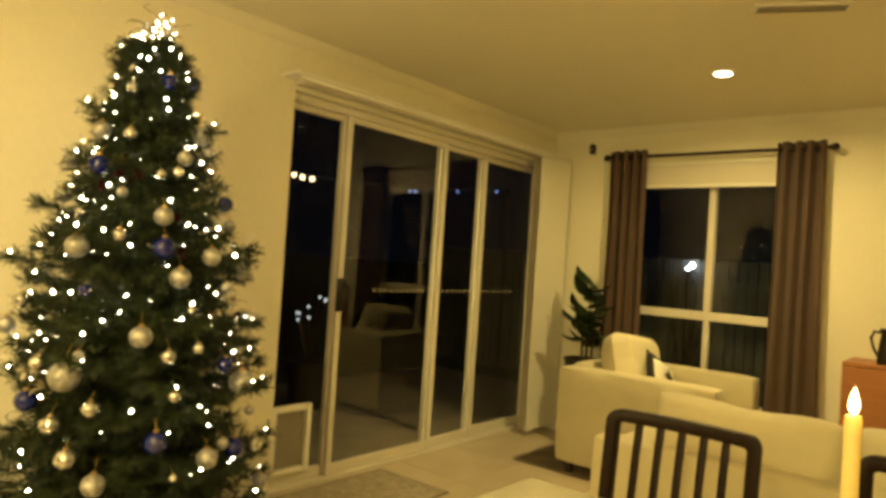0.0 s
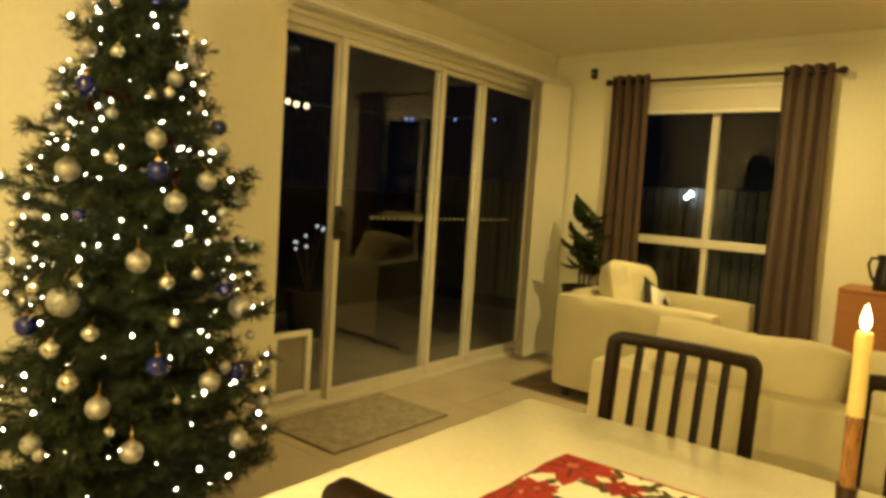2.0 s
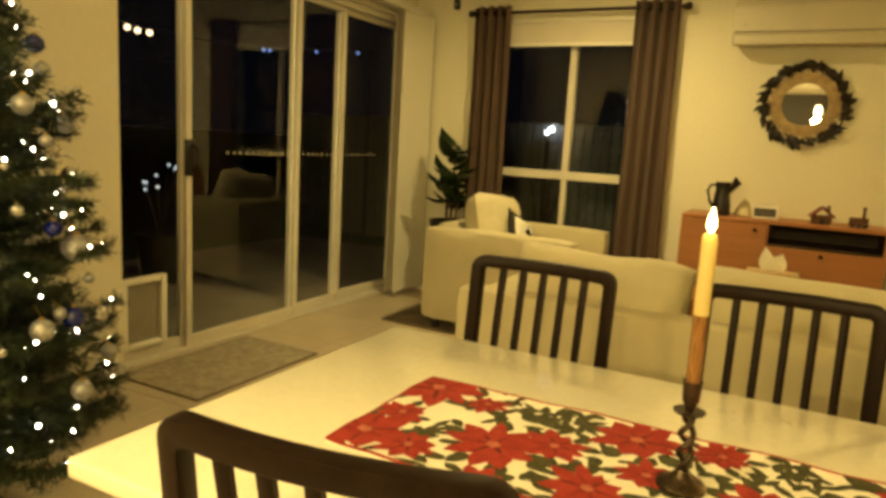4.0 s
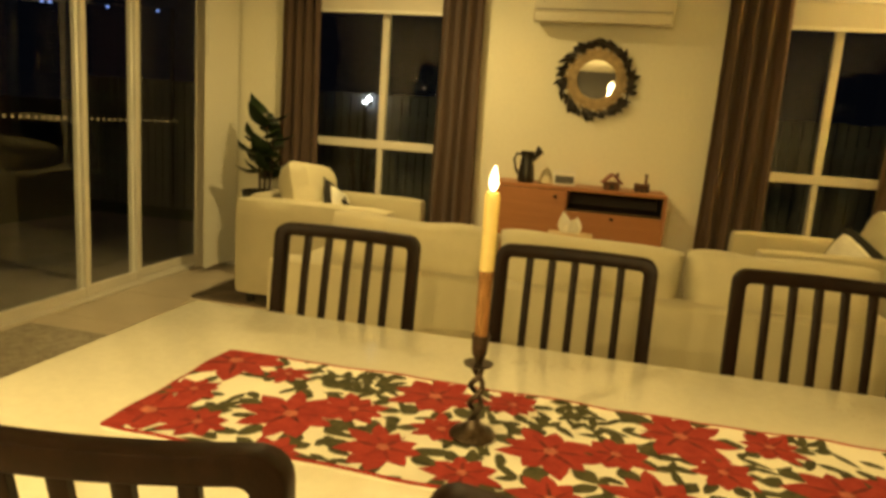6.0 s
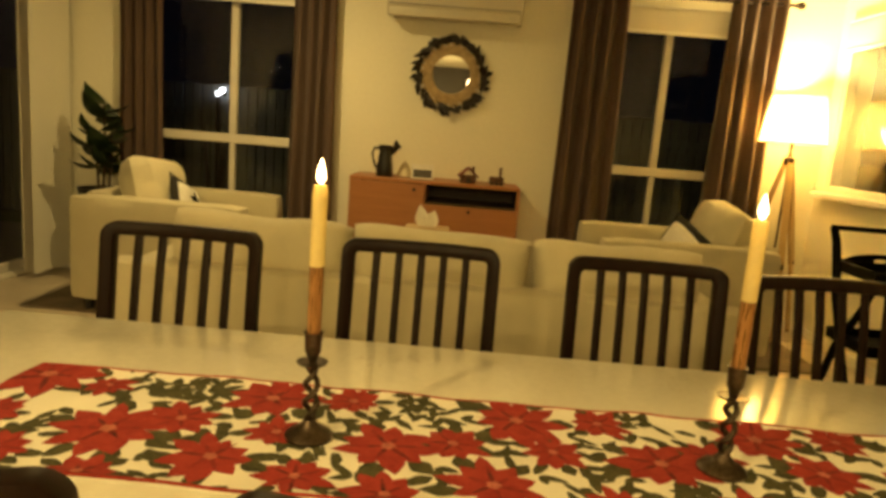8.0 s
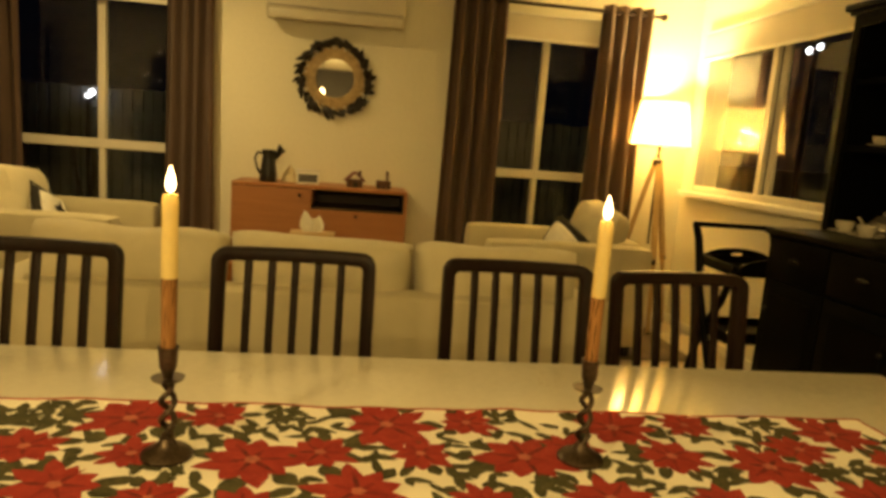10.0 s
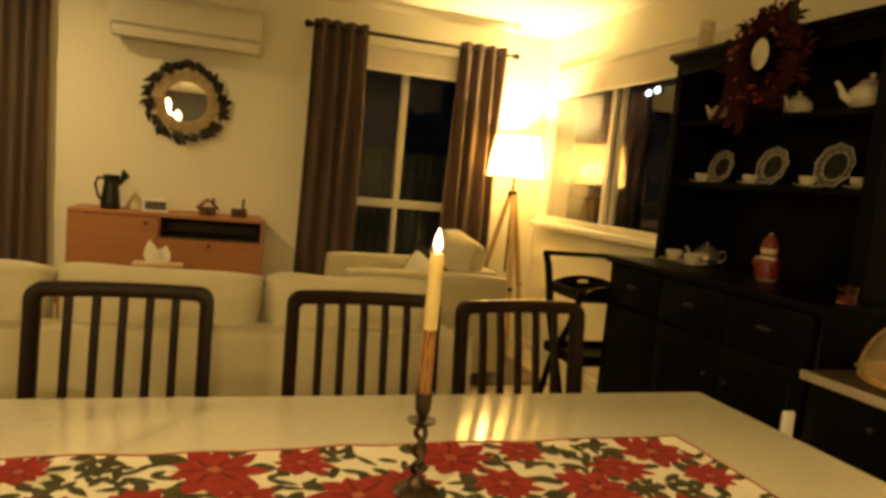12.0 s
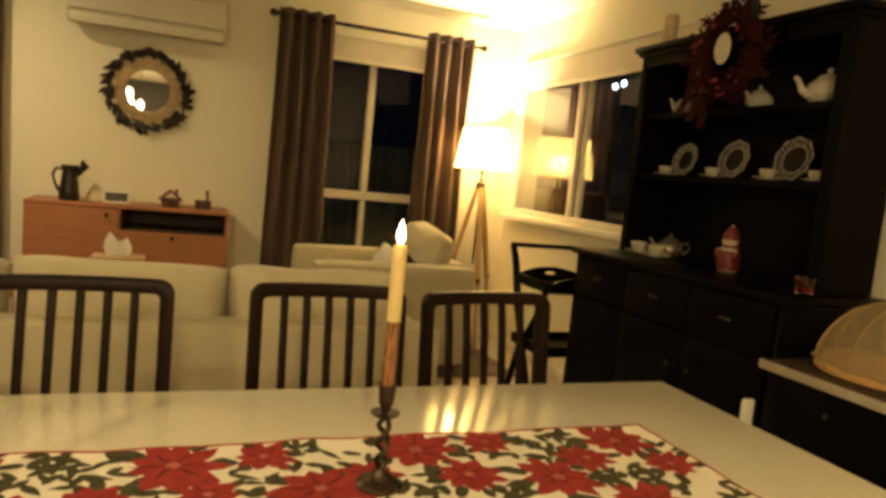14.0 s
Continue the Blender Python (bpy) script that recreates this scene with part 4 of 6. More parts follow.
stems = [((0.0, 0.0), (0.02, -0.02), 1.23), ((0.03, 0.02), (0.06, 0.0), 1.10), ((-0.03, 0.0), (-0.05, -0.03), 1.03)]
for (ax, ay), (bx, by), top in stems:
    part("stem", tube(B(), [(ax, ay, 0.62), ((ax + bx) / 2 + 0.01, (ay + by) / 2, (0.62 + top) / 2), (bx, by, top)], [0.011, 0.009, 0.005], 7), BARK, pl)
    n = int((top - 0.72) / 0.042)
    for k in range(n):
        u = (k + 1.0) / n
        z = 0.72 + (top - 0.72) * u
        q = k * 137.5 + ax * 900
        m = pose(ax + (bx - ax) * u, ay + (by - ay) * u, z, rnd.uniform(10, 55), rnd.uniform(-15, 15), q)
        lf = B()
        leaf_face(lf, m, rnd.uniform(0.17, 0.23), rnd.uniform(0.12, 0.16), -0.28, 6)
        part("leaf", lf, LEAF, pl)

# ---- dining table ----
tbl = thing("dining_table", "long white gloss dining table", "dining table", (0.855, 2.11, 0))
part("tabletop", box(B(), (-1.235, -0.485, 0.715), (1.235, 0.485, 0.75), 0.008, 3), TABLETOP, tbl)
for a, b in (((-1.15, -0.40), (1.15, -0.378)), ((-1.15, 0.378), (1.15, 0.40)), ((-1.15, -0.378), (-1.128, 0.378)), ((1.128, -0.378), (1.15, 0.378))):
    part("apron", box(B(), (a[0], a[1], 0.635), (b[0], b[1], 0.7148), 0.003), TABLETOP, tbl)
for x in (-1.13, 1.13):
    for y in (-0.38, 0.38):
        part("leg", box(B(), (x - 0.04, y - 0.04, 0), (x + 0.04, y + 0.04, 0.714), 0.005), TABLETOP, tbl)

for mx, my, sd in ((0.534, 2.476, 1), (1.161, 2.476, 2)):
    rnd = random.Random(sd)
    bm = B()
    for k in range(26):
        q, r = rnd.uniform(0, 6.28), 0.02 + 0.05 * rnd.random()
        m = pose(mx + 1.2 * r * math.cos(q), my + 0.6 * r * math.sin(q), 0.7512, 0, 0, rnd.uniform(0, 360))
        leaf_face(bm, m, rnd.uniform(0.008, 0.02), rnd.uniform(0.002, 0.005), 0.0, 2)
    tagged(solid("table_mark", bm, SMEAR, "faint dried snowflake-shaped mark on the tabletop", "mark"), kind="stuff")


def dining_chair(name, at, turn, label):
    """A slat-back chair that faces +y; its origin lies under the seat's middle."""
    t = thing(name, label, "chair", at, turn, group="chairs round the table")
    part("seat", puffy(B(), (-0.215, -0.19, 0.43), (0.215, 0.23, 0.475), 0.015, 0.006), DARKWOOD, t)
    part("back_frame", back_frame(), DARKWOOD, t)
    for s in (-1, 1):
        part("back_leg", bar(B(), (s * 0.186, -0.215, 0.0), (s * 0.186, -0.187, 0.448), 0.034, 0.034, 0.004), DARKWOOD, t)
        part("leg", bar(B(), (s * 0.19, 0.20, 0.0), (s * 0.19, 0.20, 0.43), 0.036, 0.036, 0.004), DARKWOOD, t)
        part("side_rail", box(B(), (s * 0.19 - 0.011, -0.17, 0.365), (s * 0.19 + 0.011, 0.185, 0.428), 0.003), DARKWOOD, t)
    part("front_rail", box(B(), (-0.172, 0.19, 0.365), (0.172, 0.21, 0.428), 0.003), DARKWOOD, t)
    part("lower_rail", box(B(), (-0.172, -0.205, 0.50), (0.172, -0.185, 0.545), 0.004), DARKWOOD, t)
    for k in range(5):
        x = -0.1140 + k * 0.0570
        part("slat", tube_square([(x, -0.195, 0.54), (x, -0.203 - 0.010 * (1 - (x / 0.205) ** 2), 0.64), (x, -0.226 - 0.022 * (1 - (x / 0.205) ** 2), 0.85), (x, -0.239 - 0.028 * (1 - (x / 0.205) ** 2), 0.934)], 0.019, 0.012), DARKWOOD, t)
    return t


def back_frame():
    """The chair's bent back frame: two uprights and the top rail in one, with rounded corners, leaning back."""
    outer, inner = [(-0.200, 0.45)], [(-0.168, 0.45)]
    for k in range(7):
        q = math.pi - k * math.pi / 12
        outer.append((-0.200 + 0.034 + 0.034 * math.cos(q), 0.961 - 0.034 + 0.034 * math.sin(q)))
        inner.append((-0.168 + 0.012 + 0.012 * math.cos(q), 0.929 - 0.012 + 0.012 * math.sin(q)))
    outer += [(-x, z) for x, z in outer[::-1]]
    inner += [(-x, z) for x, z in inner[::-1]]
    bm = B()
    rings = []
    mids = [(-0.166 + 0.332 * k / 8, None) for k in range(1, 8)]
    outer = outer[:8] + [(x, 0.961) for x, _ in mids] + outer[8:]
    inner = inner[:8] + [(x * 0.918, 0.929) for x, _ in mids] + inner[8:]
    for line, d in ((outer, 0), (outer, 1), (inner, 1), (inner, 0)):
        rings.append([])
        for i, (x, z) in enumerate(line):
            lean = -0.187 - 0.055 * ((z - 0.45) / 0.5) ** 1.3 - 0.028 * (1 - (x / 0.205) ** 2)
            rings[-1].append(bm.verts.new((x, lean + (d - 0.5) * 0.033, z)))
    for r in range(4):
        a, b = rings[r], rings[(r + 1) % 4]
        for i in range(len(a) - 1):
            bm.faces.new((a[i], a[i + 1], b[i + 1], b[i]))
    for i in (0, -1):
        bm.faces.new([r[i] for r in rings])
    bmesh.ops.subdivide_edges(bm, edges=[e for e in bm.edges if e.calc_length() > 0.3], cuts=4)
    long = [e for e in bm.edges if e.is_manifold and e.calc_face_angle(0) > 0.8]
    bmesh.ops.bevel(bm, geom=long, offset=0.005, segments=2, affect="EDGES", profile=0.5)
    return bm


def tube_square(points, w, d):
    """A bar of rectangular section, w by d, along a bent line."""
    bm = B()
    pts = [Vector(p) for p in points]
    rings = []
    for i, p in enumerate(pts):
        a, b = pts[max(0, i - 1)], pts[min(len(pts) - 1, i + 1)]
        along = (b - a).normalized()
        depth = Vector((0, 1, 0))
        side = along.cross(depth).normalized()
        depth = side.cross(along).normalized()
        c = 0.2
        ring = []
        for u, v in ((1, 1 - c), (1 - c, 1), (-1 + c, 1), (-1, 1 - c), (-1, -1 + c), (-1 + c, -1), (1 - c, -1), (1, -1 + c)):
            ring.append(bm.verts.new(p + side * u * w / 2 + depth * v * d / 2))
        rings.append(ring)
    for lo, hi in zip(rings, rings[1:]):
        for k in range(8):
            bm.faces.new((lo[k], lo[(k + 1) % 8], hi[(k + 1) % 8], hi[k]))
    bm.faces.new(rings[0][::-1])
    bm.faces.new(rings[-1])
    return bm


CHAIR = "black-brown wooden dining chair with a slatted back"
first = dining_chair("dining_chair", (-0.009, 2.47, 0), 180, CHAIR)
for x, y, turn in ((0.583, 2.515, 180), (1.155, 2.52, 180), (1.612, 2.485, 187), (0.145, 1.775, 9), (0.705, 1.80, 0)):
    copy_thing(first, pose(x, y, 0, 0, 0, turn))

# ---- the table runner ----
run = thing("table_runner", "cream table runner printed with red poinsettias", "table runner", (0, 0, 0.75))
RX0, RX1, RY0, RY1 = -0.085, 1.765, 1.893, 2.268


def runner_z(x, y):
    edge = max(0.0, 1 - min(y - RY0, RY1 - y, x - RX0, RX1 - x) / 0.03)
    return 0.0035 + 0.0022 * (1 + noise.noise(Vector((x * 9, y * 9, 0)))) + 0.007 * edge * (0.5 + 0.5 * noise.noise(Vector((x * 14, y * 14, 4))))


bm = B()
nx, ny = 120, 26
grid = [[bm.verts.new((RX0 + (RX1 - RX0) * i / nx, RY0 + (RY1 - RY0) * j / ny, 0)) for j in range(ny + 1)] for i in range(nx + 1)]
under = [[bm.verts.new((v.co.x, v.co.y, 0.0006)) for v in row] for row in grid]
for row in grid:
    for v in row:
        v.co.z = runner_z(v.co.x, v.co.y)
for i in range(nx):
    for j in range(ny):
        bm.faces.new((grid[i][j], grid[i + 1][j], grid[i + 1][j + 1], grid[i][j + 1]))
for i in range(nx):
    for g0, g1, u0, u1 in ((grid[i][0], grid[i + 1][0], under[i][0], under[i + 1][0]), (grid[i + 1][ny], grid[i][ny], under[i + 1][ny], under[i][ny])):
        bm.faces.new((g0, u0, u1, g1))
for j in range(ny):
    for g0, g1, u0, u1 in ((grid[0][j + 1], grid[0][j], under[0][j + 1], under[0][j]), (grid[nx][j], grid[nx][j + 1], under[nx][j], under[nx][j + 1])):
        bm.faces.new((g0, u0, u1, g1))
bmesh.ops.delete(bm, geom=[v for v in bm.verts if not v.link_faces], context="VERTS")
part("cloth", bm, RUNNER, run)
hem = [(RX0, RY0), (RX1, RY0), (RX1, RY1), (RX0, RY1)]
for (ax, ay), (bx, by) in zip(hem, hem[1:] + hem[:1]):
    line = [(ax + (bx - ax) * k / 60, ay + (by - ay) * k / 60) for k in range(61)]
    part("hem", tube(B(), [(x, y, runner_z(x, y) - 0.0006) for x, y in line], 0.0024, 6), RED, run, "narrow red hem")


def printed(bm, cx, cy, angle, length, width, lift, rows=6):
    """One flat printed petal or leaf that follows the cloth and stops at its edge."""
    ca, sa = math.cos(angle), math.sin(angle)
    last = None
    for i in range(rows + 1):
        u = i / rows
        w = width * (math.sin(math.pi * min(1, 0.12 + 0.88 * u)) ** 0.8) * (1 + 0.12 * math.sin(9 * u + angle * 3)) * 0.5 if i < rows else 0.0004
        pair = []
        for s in (-1, 0, 1):
            x, y = cx + ca * u * length - sa * s * w, cy + sa * u * length + ca * s * w
            x, y = min(RX1, max(RX0, x)), min(RY1, max(RY0, y))
            pair.append(bm.verts.new((x, y, runner_z(x, y) + lift)))
        if last:
            bm.faces.new((last[0], last[1], pair[1], pair[0]))
            bm.faces.new((last[1], last[2], pair[2], pair[1]))
        last = pair


FLOWERS = [(-0.045, 2.225, 0.095), (-0.055, 1.965, 0.09), (0.16, 2.04, 0.085), (0.25, 2.09, 0.06), (0.04, 1.955, 0.055), (0.34, 1.975, 0.072), (0.47, 1.945, 0.055), (0.19, 1.90, 0.055),
           (0.37, 2.20, 0.085), (0.51, 2.22, 0.055), (0.41, 2.075, 0.055), (0.59, 2.06, 0.08), (0.69, 2.09, 0.06), (0.80, 2.20, 0.085), (0.85, 2.09, 0.055),
           (0.75, 1.97, 0.075), (0.945, 2.215, 0.055), (1.02, 2.08, 0.08), (1.11, 2.12, 0.055), (1.22, 2.205, 0.085), (1.28, 2.09, 0.065), (1.37, 2.225, 0.055),
           (1.44, 2.06, 0.08), (1.54, 2.13, 0.06), (1.655, 2.20, 0.08), (1.70, 2.08, 0.06), (0.93, 1.94, 0.055), (0.60, 1.92, 0.06), (1.12, 1.95, 0.07), (1.30, 1.94, 0.06),
           (1.56, 1.95, 0.075), (-0.04, 2.07, 0.05), (0.08, 2.20, 0.045)]
rnd = random.Random(3)
reds, darks, greens, pale = B(), B(), B(), B()
for i, (cx, cy, r) in enumerate(FLOWERS):
    a0 = rnd.uniform(0, 6.28)
    for k in range(9):
        a = a0 + k * 0.698 + rnd.uniform(-0.12, 0.12)
        printed(reds, cx, cy, a, r * rnd.uniform(0.82, 1.2), r * rnd.uniform(0.44, 0.60), 0.0010 + 0.00005 * k)
    for k in range(6):
        a = a0 + 0.45 + k * 1.047 + rnd.uniform(-0.15, 0.15)
        printed(darks, cx, cy, a, r * rnd.uniform(0.45, 0.85), r * 0.10, 0.0017 + 0.00004 * k)
    for k in range(5):
        printed(pale, cx, cy, k * 1.26, r * 0.16, r * 0.16, 0.0022 + 0.00003 * k, 4)
    for k in range(5):
        a = a0 + k * 1.26 + rnd.uniform(-0.5, 0.5)
        printed(greens, cx + r * 0.7 * math.cos(a), cy + r * 0.7 * math.sin(a), a + rnd.uniform(-0.4, 0.4), r * rnd.uniform(0.5, 0.8), r * rnd.uniform(0.34, 0.46), 0.0005 + 0.00004 * k)
for i in range(620):
    x, y = rnd.uniform(RX0 + 0.005, RX1 - 0.005), rnd.uniform(RY0 + 0.005, RY1 - 0.005)
    if any((x - fx) ** 2 + (y - fy) ** 2 < (1.0 * r) ** 2 for fx, fy, r in FLOWERS):
        continue
    a = rnd.uniform(0, 6.28)
    printed(greens, x, y, a, rnd.uniform(0.034, 0.056), rnd.uniform(0.013, 0.020), 0.0006, 5)
    if i % 2:
        printed(greens, x, y, a + rnd.choice((-1, 1)) * rnd.uniform(0.9, 1.5), rnd.uniform(0.024, 0.038), rnd.uniform(0.014, 0.02), 0.0007, 5)
tagged(part("printed_petals", reds, RED, run, "red printed poinsettia petals"), kind="stuff")
tagged(part("printed_vein", darks, REDDARK, run, "darker red inner petals"), kind="stuff")
tagged(part("printed_leaves", greens, GREEN, run, "olive green printed leaves"), kind="stuff")
tagged(part("printed_centre", pale, PINK, run, "pale flower centres"), kind="stuff")

for piece in run.children:
    for v in piece.data.vertices:
        v.co.y += 0.006 * noise.noise(Vector((v.co.x * 3.1, 0.3, 1.7))) + 0.003 * noise.noise(Vector((v.co.x * 9, 2.0, 5.0)))
        v.co.x += 0.004 * noise.noise(Vector((v.co.y * 8, 7.0, 2.0)))

# ---- candlesticks ----


def candlestick(x, y, turn):
    t = thing("candlestick", "twisted pewter candlestick standing on the runner", "candlestick", (x, y, 0.756), turn, group="candlesticks on the table")
    part("base", lathe(B(), [(0.037, 0), (0.038, 0.005), (0.032, 0.011), (0.021, 0.014), (0.014, 0.022), (0.009, 0.030)], segs=28), BRASS, t)
    for s in (0, 1):
        pts = []
        for k in range(29):
            u = k / 28
            a = u * 2 * math.pi * 1.5 + s * math.pi
            r = 0.0095 * (1 - 0.5 * abs(2 * u - 1) ** 3)
            pts.append((r * math.cos(a), r * math.sin(a), 0.028 + 0.092 * u))
        part("twist", tube(B(), pts, 0.0046, 8), BRASS, t)
    part("drip_pan", lathe(B(), [(0.005, 0.116), (0.012, 0.120), (0.0225, 0.122), (0.0242, 0.125), (0.021, 0.125), (0.009, 0.124)], segs=28), BRASS, t)
    part("cup", lathe(B(), [(0.006, 0.124), (0.008, 0.132), (0.0125, 0.142), (0.0142, 0.168), (0.0155, 0.172), (0.0130, 0.172), (0.011, 0.15)], segs=24), BRASS, t)
    c = thing("candle", "lit ivory taper candle with a copper-coloured lower half", "candle", (x, y, 0.906), 0, group="candles on the table")
    part("lower_wax", lathe(B(), [(0.0098, 0.001), (0.0108, 0.02), (0.0114, 0.125)], segs=20), COPPERWAX, c, "copper lacquered lower half")
    part("upper_wax", lathe(B(), [(0.0116, 0.1252), (0.0112, 0.19), (0.0117, 0.238), (0.0098, 0.247), (0.005, 0.243), (0.0, 0.242)], segs=20), WAX, c, "ivory wax, softly glowing")
    part("wick", tube(B(), [(0, 0, 0.241), (0.0005, 0, 0.256)], 0.0011, 6), WICK, c)
    part("flame", lathe(B(), [(0.0, 0.248), (0.0045, 0.252), (0.0070, 0.259), (0.0062, 0.268), (0.0032, 0.279), (0.0, 0.288)], segs=14), FLAME, c, "small bright flame")


candlestick(0.463, 2.07, 20)
candlestick(1.113, 2.08, 75)

# ---- Christmas tree ----
TX, TY = -1.71, 2.10
TREE_Z = [0.2, 0.4, 0.68, 0.88, 1.08, 1.28, 1.48, 1.78, 1.97, 2.03, 2.08]
TREE_R = [0.47, 0.46, 0.42, 0.395, 0.365, 0.33, 0.26, 0.165, 0.10, 0.05, 0.008]


def tree_radius(z):
    return float(np.interp(z, TREE_Z, TREE_R))


tree = thing("christmas_tree", "full dark green artificial Christmas tree", "Christmas tree", (TX, TY, 0))
part("trunk", tube(B(), [(0, 0, 0.05), (0.004, 0, 0.8), (0, 0.004, 1.5), (0, 0, 2.04)], [0.024, 0.02, 0.014, 0.004], 10), BARK, tree)
for k in range(4):
    q = k * math.pi / 2 + 0.4
    part("stand_leg", bar(B(), (0.02 * math.cos(q), 0.02 * math.sin(q), 0.09), (0.26 * math.cos(q), 0.26 * math.sin(q), 0.014), 0.02, 0.02, 0.003), BLACKPL, tree)

gen = np.random.default_rng(7)
segs, tips = [], []
stems = B()
nb = 450
for i in range(nb):
    u = (i + 0.5) / nb
    z = 0.22 + 1.80 * u ** 1.25
    q = i * 2.39996 + gen.uniform(-0.3, 0.3)
    tier = 0.93 + 0.17 * math.sin(z * 30 + 2.2 * math.sin(2 * q) + 1.5 * math.sin(5 * q + 1))
    reach = tree_radius(z) * gen.uniform(0.72, 1.14) * tier + 0.02
    rise = gen.uniform(-0.06, 0.16) * reach + 0.02
    p0 = np.array([0.0, 0.0, z - 0.05 * reach])
    out = np.array([math.cos(q), math.sin(q), 0.0])
    side = np.array([-math.sin(q), math.cos(q), 0.0])
    def at(v):
        return p0 + out * reach * v + np.array([0, 0, rise * v * v * 1.3 - 0.05 * reach * v * (1 - v)])
    if i % 2 == 0:
        tube(stems, [tuple(at(v)) for v in (0.0, 0.5, 1.0)], [0.005, 0.004, 0.002], 4)
    tips.append(at(0.94) + np.array([0, 0, 0.016]))
    if i % 3 == 0:
        tips.append(at(0.80) + side * 0.02 + np.array([0, 0, 0.024]))
    steps = max(3, int(reach / 0.055))
    for k in range(steps):
        a, b = at(0.25 + 0.75 * k / steps), at(0.25 + 0.75 * (k + 1) / steps)
        segs.append((a, b))
        tw = 0.035 + 0.075 * (1 - k / steps) * min(1.0, reach / 0.3) + 0.015
        for s in (-1, 1):
            d = out * 0.72 + side * s * gen.uniform(0.5, 0.9) + np.array([0, 0, gen.uniform(-0.25, 0.35)])
            d = d / np.linalg.norm(d)
            segs.append((a, a + d * tw * gen.uniform(0.75, 1.2)))
tagged(part("branch_frame", stems, BARK, tree), kind="stuff")
A = np.array([s_[0] for s_ in segs])
D = np.array([s_[1] for s_ in segs]) - A
PER = 38
n = len(segs) * PER
base = np.repeat(A, PER, 0) + np.repeat(D, PER, 0) * gen.random((n, 1))
axis = np.repeat(D / (np.linalg.norm(D, axis=1, keepdims=True) + 1e-9), PER, 0)
spin = gen.normal(size=(n, 3))
spin -= axis * (spin * axis).sum(1, keepdims=True)
spin /= np.linalg.norm(spin, axis=1, keepdims=True)
way = axis * gen.uniform(0.35, 0.8, (n, 1)) + spin
way /= np.linalg.norm(way, axis=1, keepdims=True)
wide = np.cross(way, axis)
wide /= np.linalg.norm(wide, axis=1, keepdims=True)
long_ = gen.uniform(0.022, 0.040, (n, 1))
V = np.empty((n, 4, 3))
V[:, 0], V[:, 1] = base - wide * 0.0014, base + wide * 0.0014
V[:, 2], V[:, 3] = base + way * long_ + wide * 0.0008, base + way * long_ - wide * 0.0008
crown = bpy.data.meshes.new("crown")
crown.vertices.add(n * 4)
crown.vertices.foreach_set("co", V.reshape(-1))
crown.loops.add(n * 4)
crown.loops.foreach_set("vertex_index", np.arange(n * 4, dtype=np.int32))
crown.polygons.add(n)
crown.polygons.foreach_set("loop_start", np.arange(0, n * 4, 4, dtype=np.int32))
crown.update(calc_edges=True)
crown.materials.append(NEEDLE)
ob = new("crown", crown)
ob.parent = tree
tagged(ob, "dense dark green needles", kind="stuff")

GOLD = [(30, 1.72, 0.031), (-70, 1.69, 0.029), (-49, 1.84, 0.023), (3, 1.62, 0.026), (-4, 1.57, 0.020), (-15, 1.42, 0.031), (44, 1.41, 0.025),
        (-38, 1.35, 0.022), (-59, 1.31, 0.036), (-42, 1.68, 0.023), (-7, 1.23, 0.034), (13, 1.30, 0.031), (57, 1.25, 0.030), (-89, 1.13, 0.023)]
SILVER = [(-24, 1.05, 0.035), (-53, 0.93, 0.047), (31, 0.88, 0.045), (-12, 0.99, 0.024), (2, 1.01, 0.020), (-41, 0.84, 0.026), (-9, 0.87, 0.021),
          (-48, 0.70, 0.032), (6, 0.67, 0.034), (44, 0.65, 0.030), (-37, 0.63, 0.035), (-67, 0.96, 0.022), (-56, 0.79, 0.029), (30, 1.07, 0.019)]
BLUE = [(55, 1.91, 0.027), (-6, 1.88, 0.028), (-62, 1.57, 0.034), (57, 1.49, 0.030), (-15, 1.32, 0.036), (-69, 0.85, 0.033), (-16, 0.74, 0.035),
        (18, 0.95, 0.026), (22, 0.68, 0.034), (-50, 1.18, 0.021)]
SMALL = [(-80 + 23.7 * k % 158, 0.42 + 0.071 * k, 0.013 + 0.006 * (k * 5 % 7) / 6) for k in range(22)]
FAR = [(100 + 37 * k % 170, 0.6 + 0.11 * k, 0.03) for k in range(11)] + [(20, 0.46, 0.032), (-25, 0.5, 0.034), (52, 0.5, 0.028), (-60, 0.52, 0.03)]


def bauble(q, z, r, material, label):
    rr = tree_radius(z) * 1.0 + 0.012
    x, y = TX + rr * math.cos(radians(q)), TY + rr * math.sin(radians(q))
    t = thing("bauble", label, "bauble", (x, y, z), q, group="baubles on the tree")
    r *= 0.97
    part("shell", ball(B(), (0, 0, 0), r, 20, 12), material, t)
    part("cap", lathe(B(), [(0.26 * r, 0.93 * r), (0.26 * r, 1.13 * r), (0.0, 1.16 * r)], segs=12), CAP, t, "small gold cap")
    part("loop", tube(B(), [(-0.03, 0, 1.9 * r + 0.005), (-0.01, 0, 1.55 * r), (0, 0, 1.15 * r)], 0.0009, 5), CAP, t)


for q, z, r in GOLD:
    bauble(q, z, r, GOLDBALL if r > 0.024 else SILVERBALL, "matt champagne gold bauble hanging on the tree")
for q, z, r in SILVER:
    bauble(q, z, r, GOLDBALL if r > 0.033 else SILVERBALL, "shiny pale silver-gold bauble hanging on the tree")
for q, z, r in BLUE:
    bauble(q, z, r, BLUEBALL, "glossy cobalt blue bauble hanging on the tree")
for q, z, r in SMALL:
    bauble(q, z, r, SILVERBALL if r < 0.017 else GOLDBALL, "small pale silver-gold bauble among the needles")
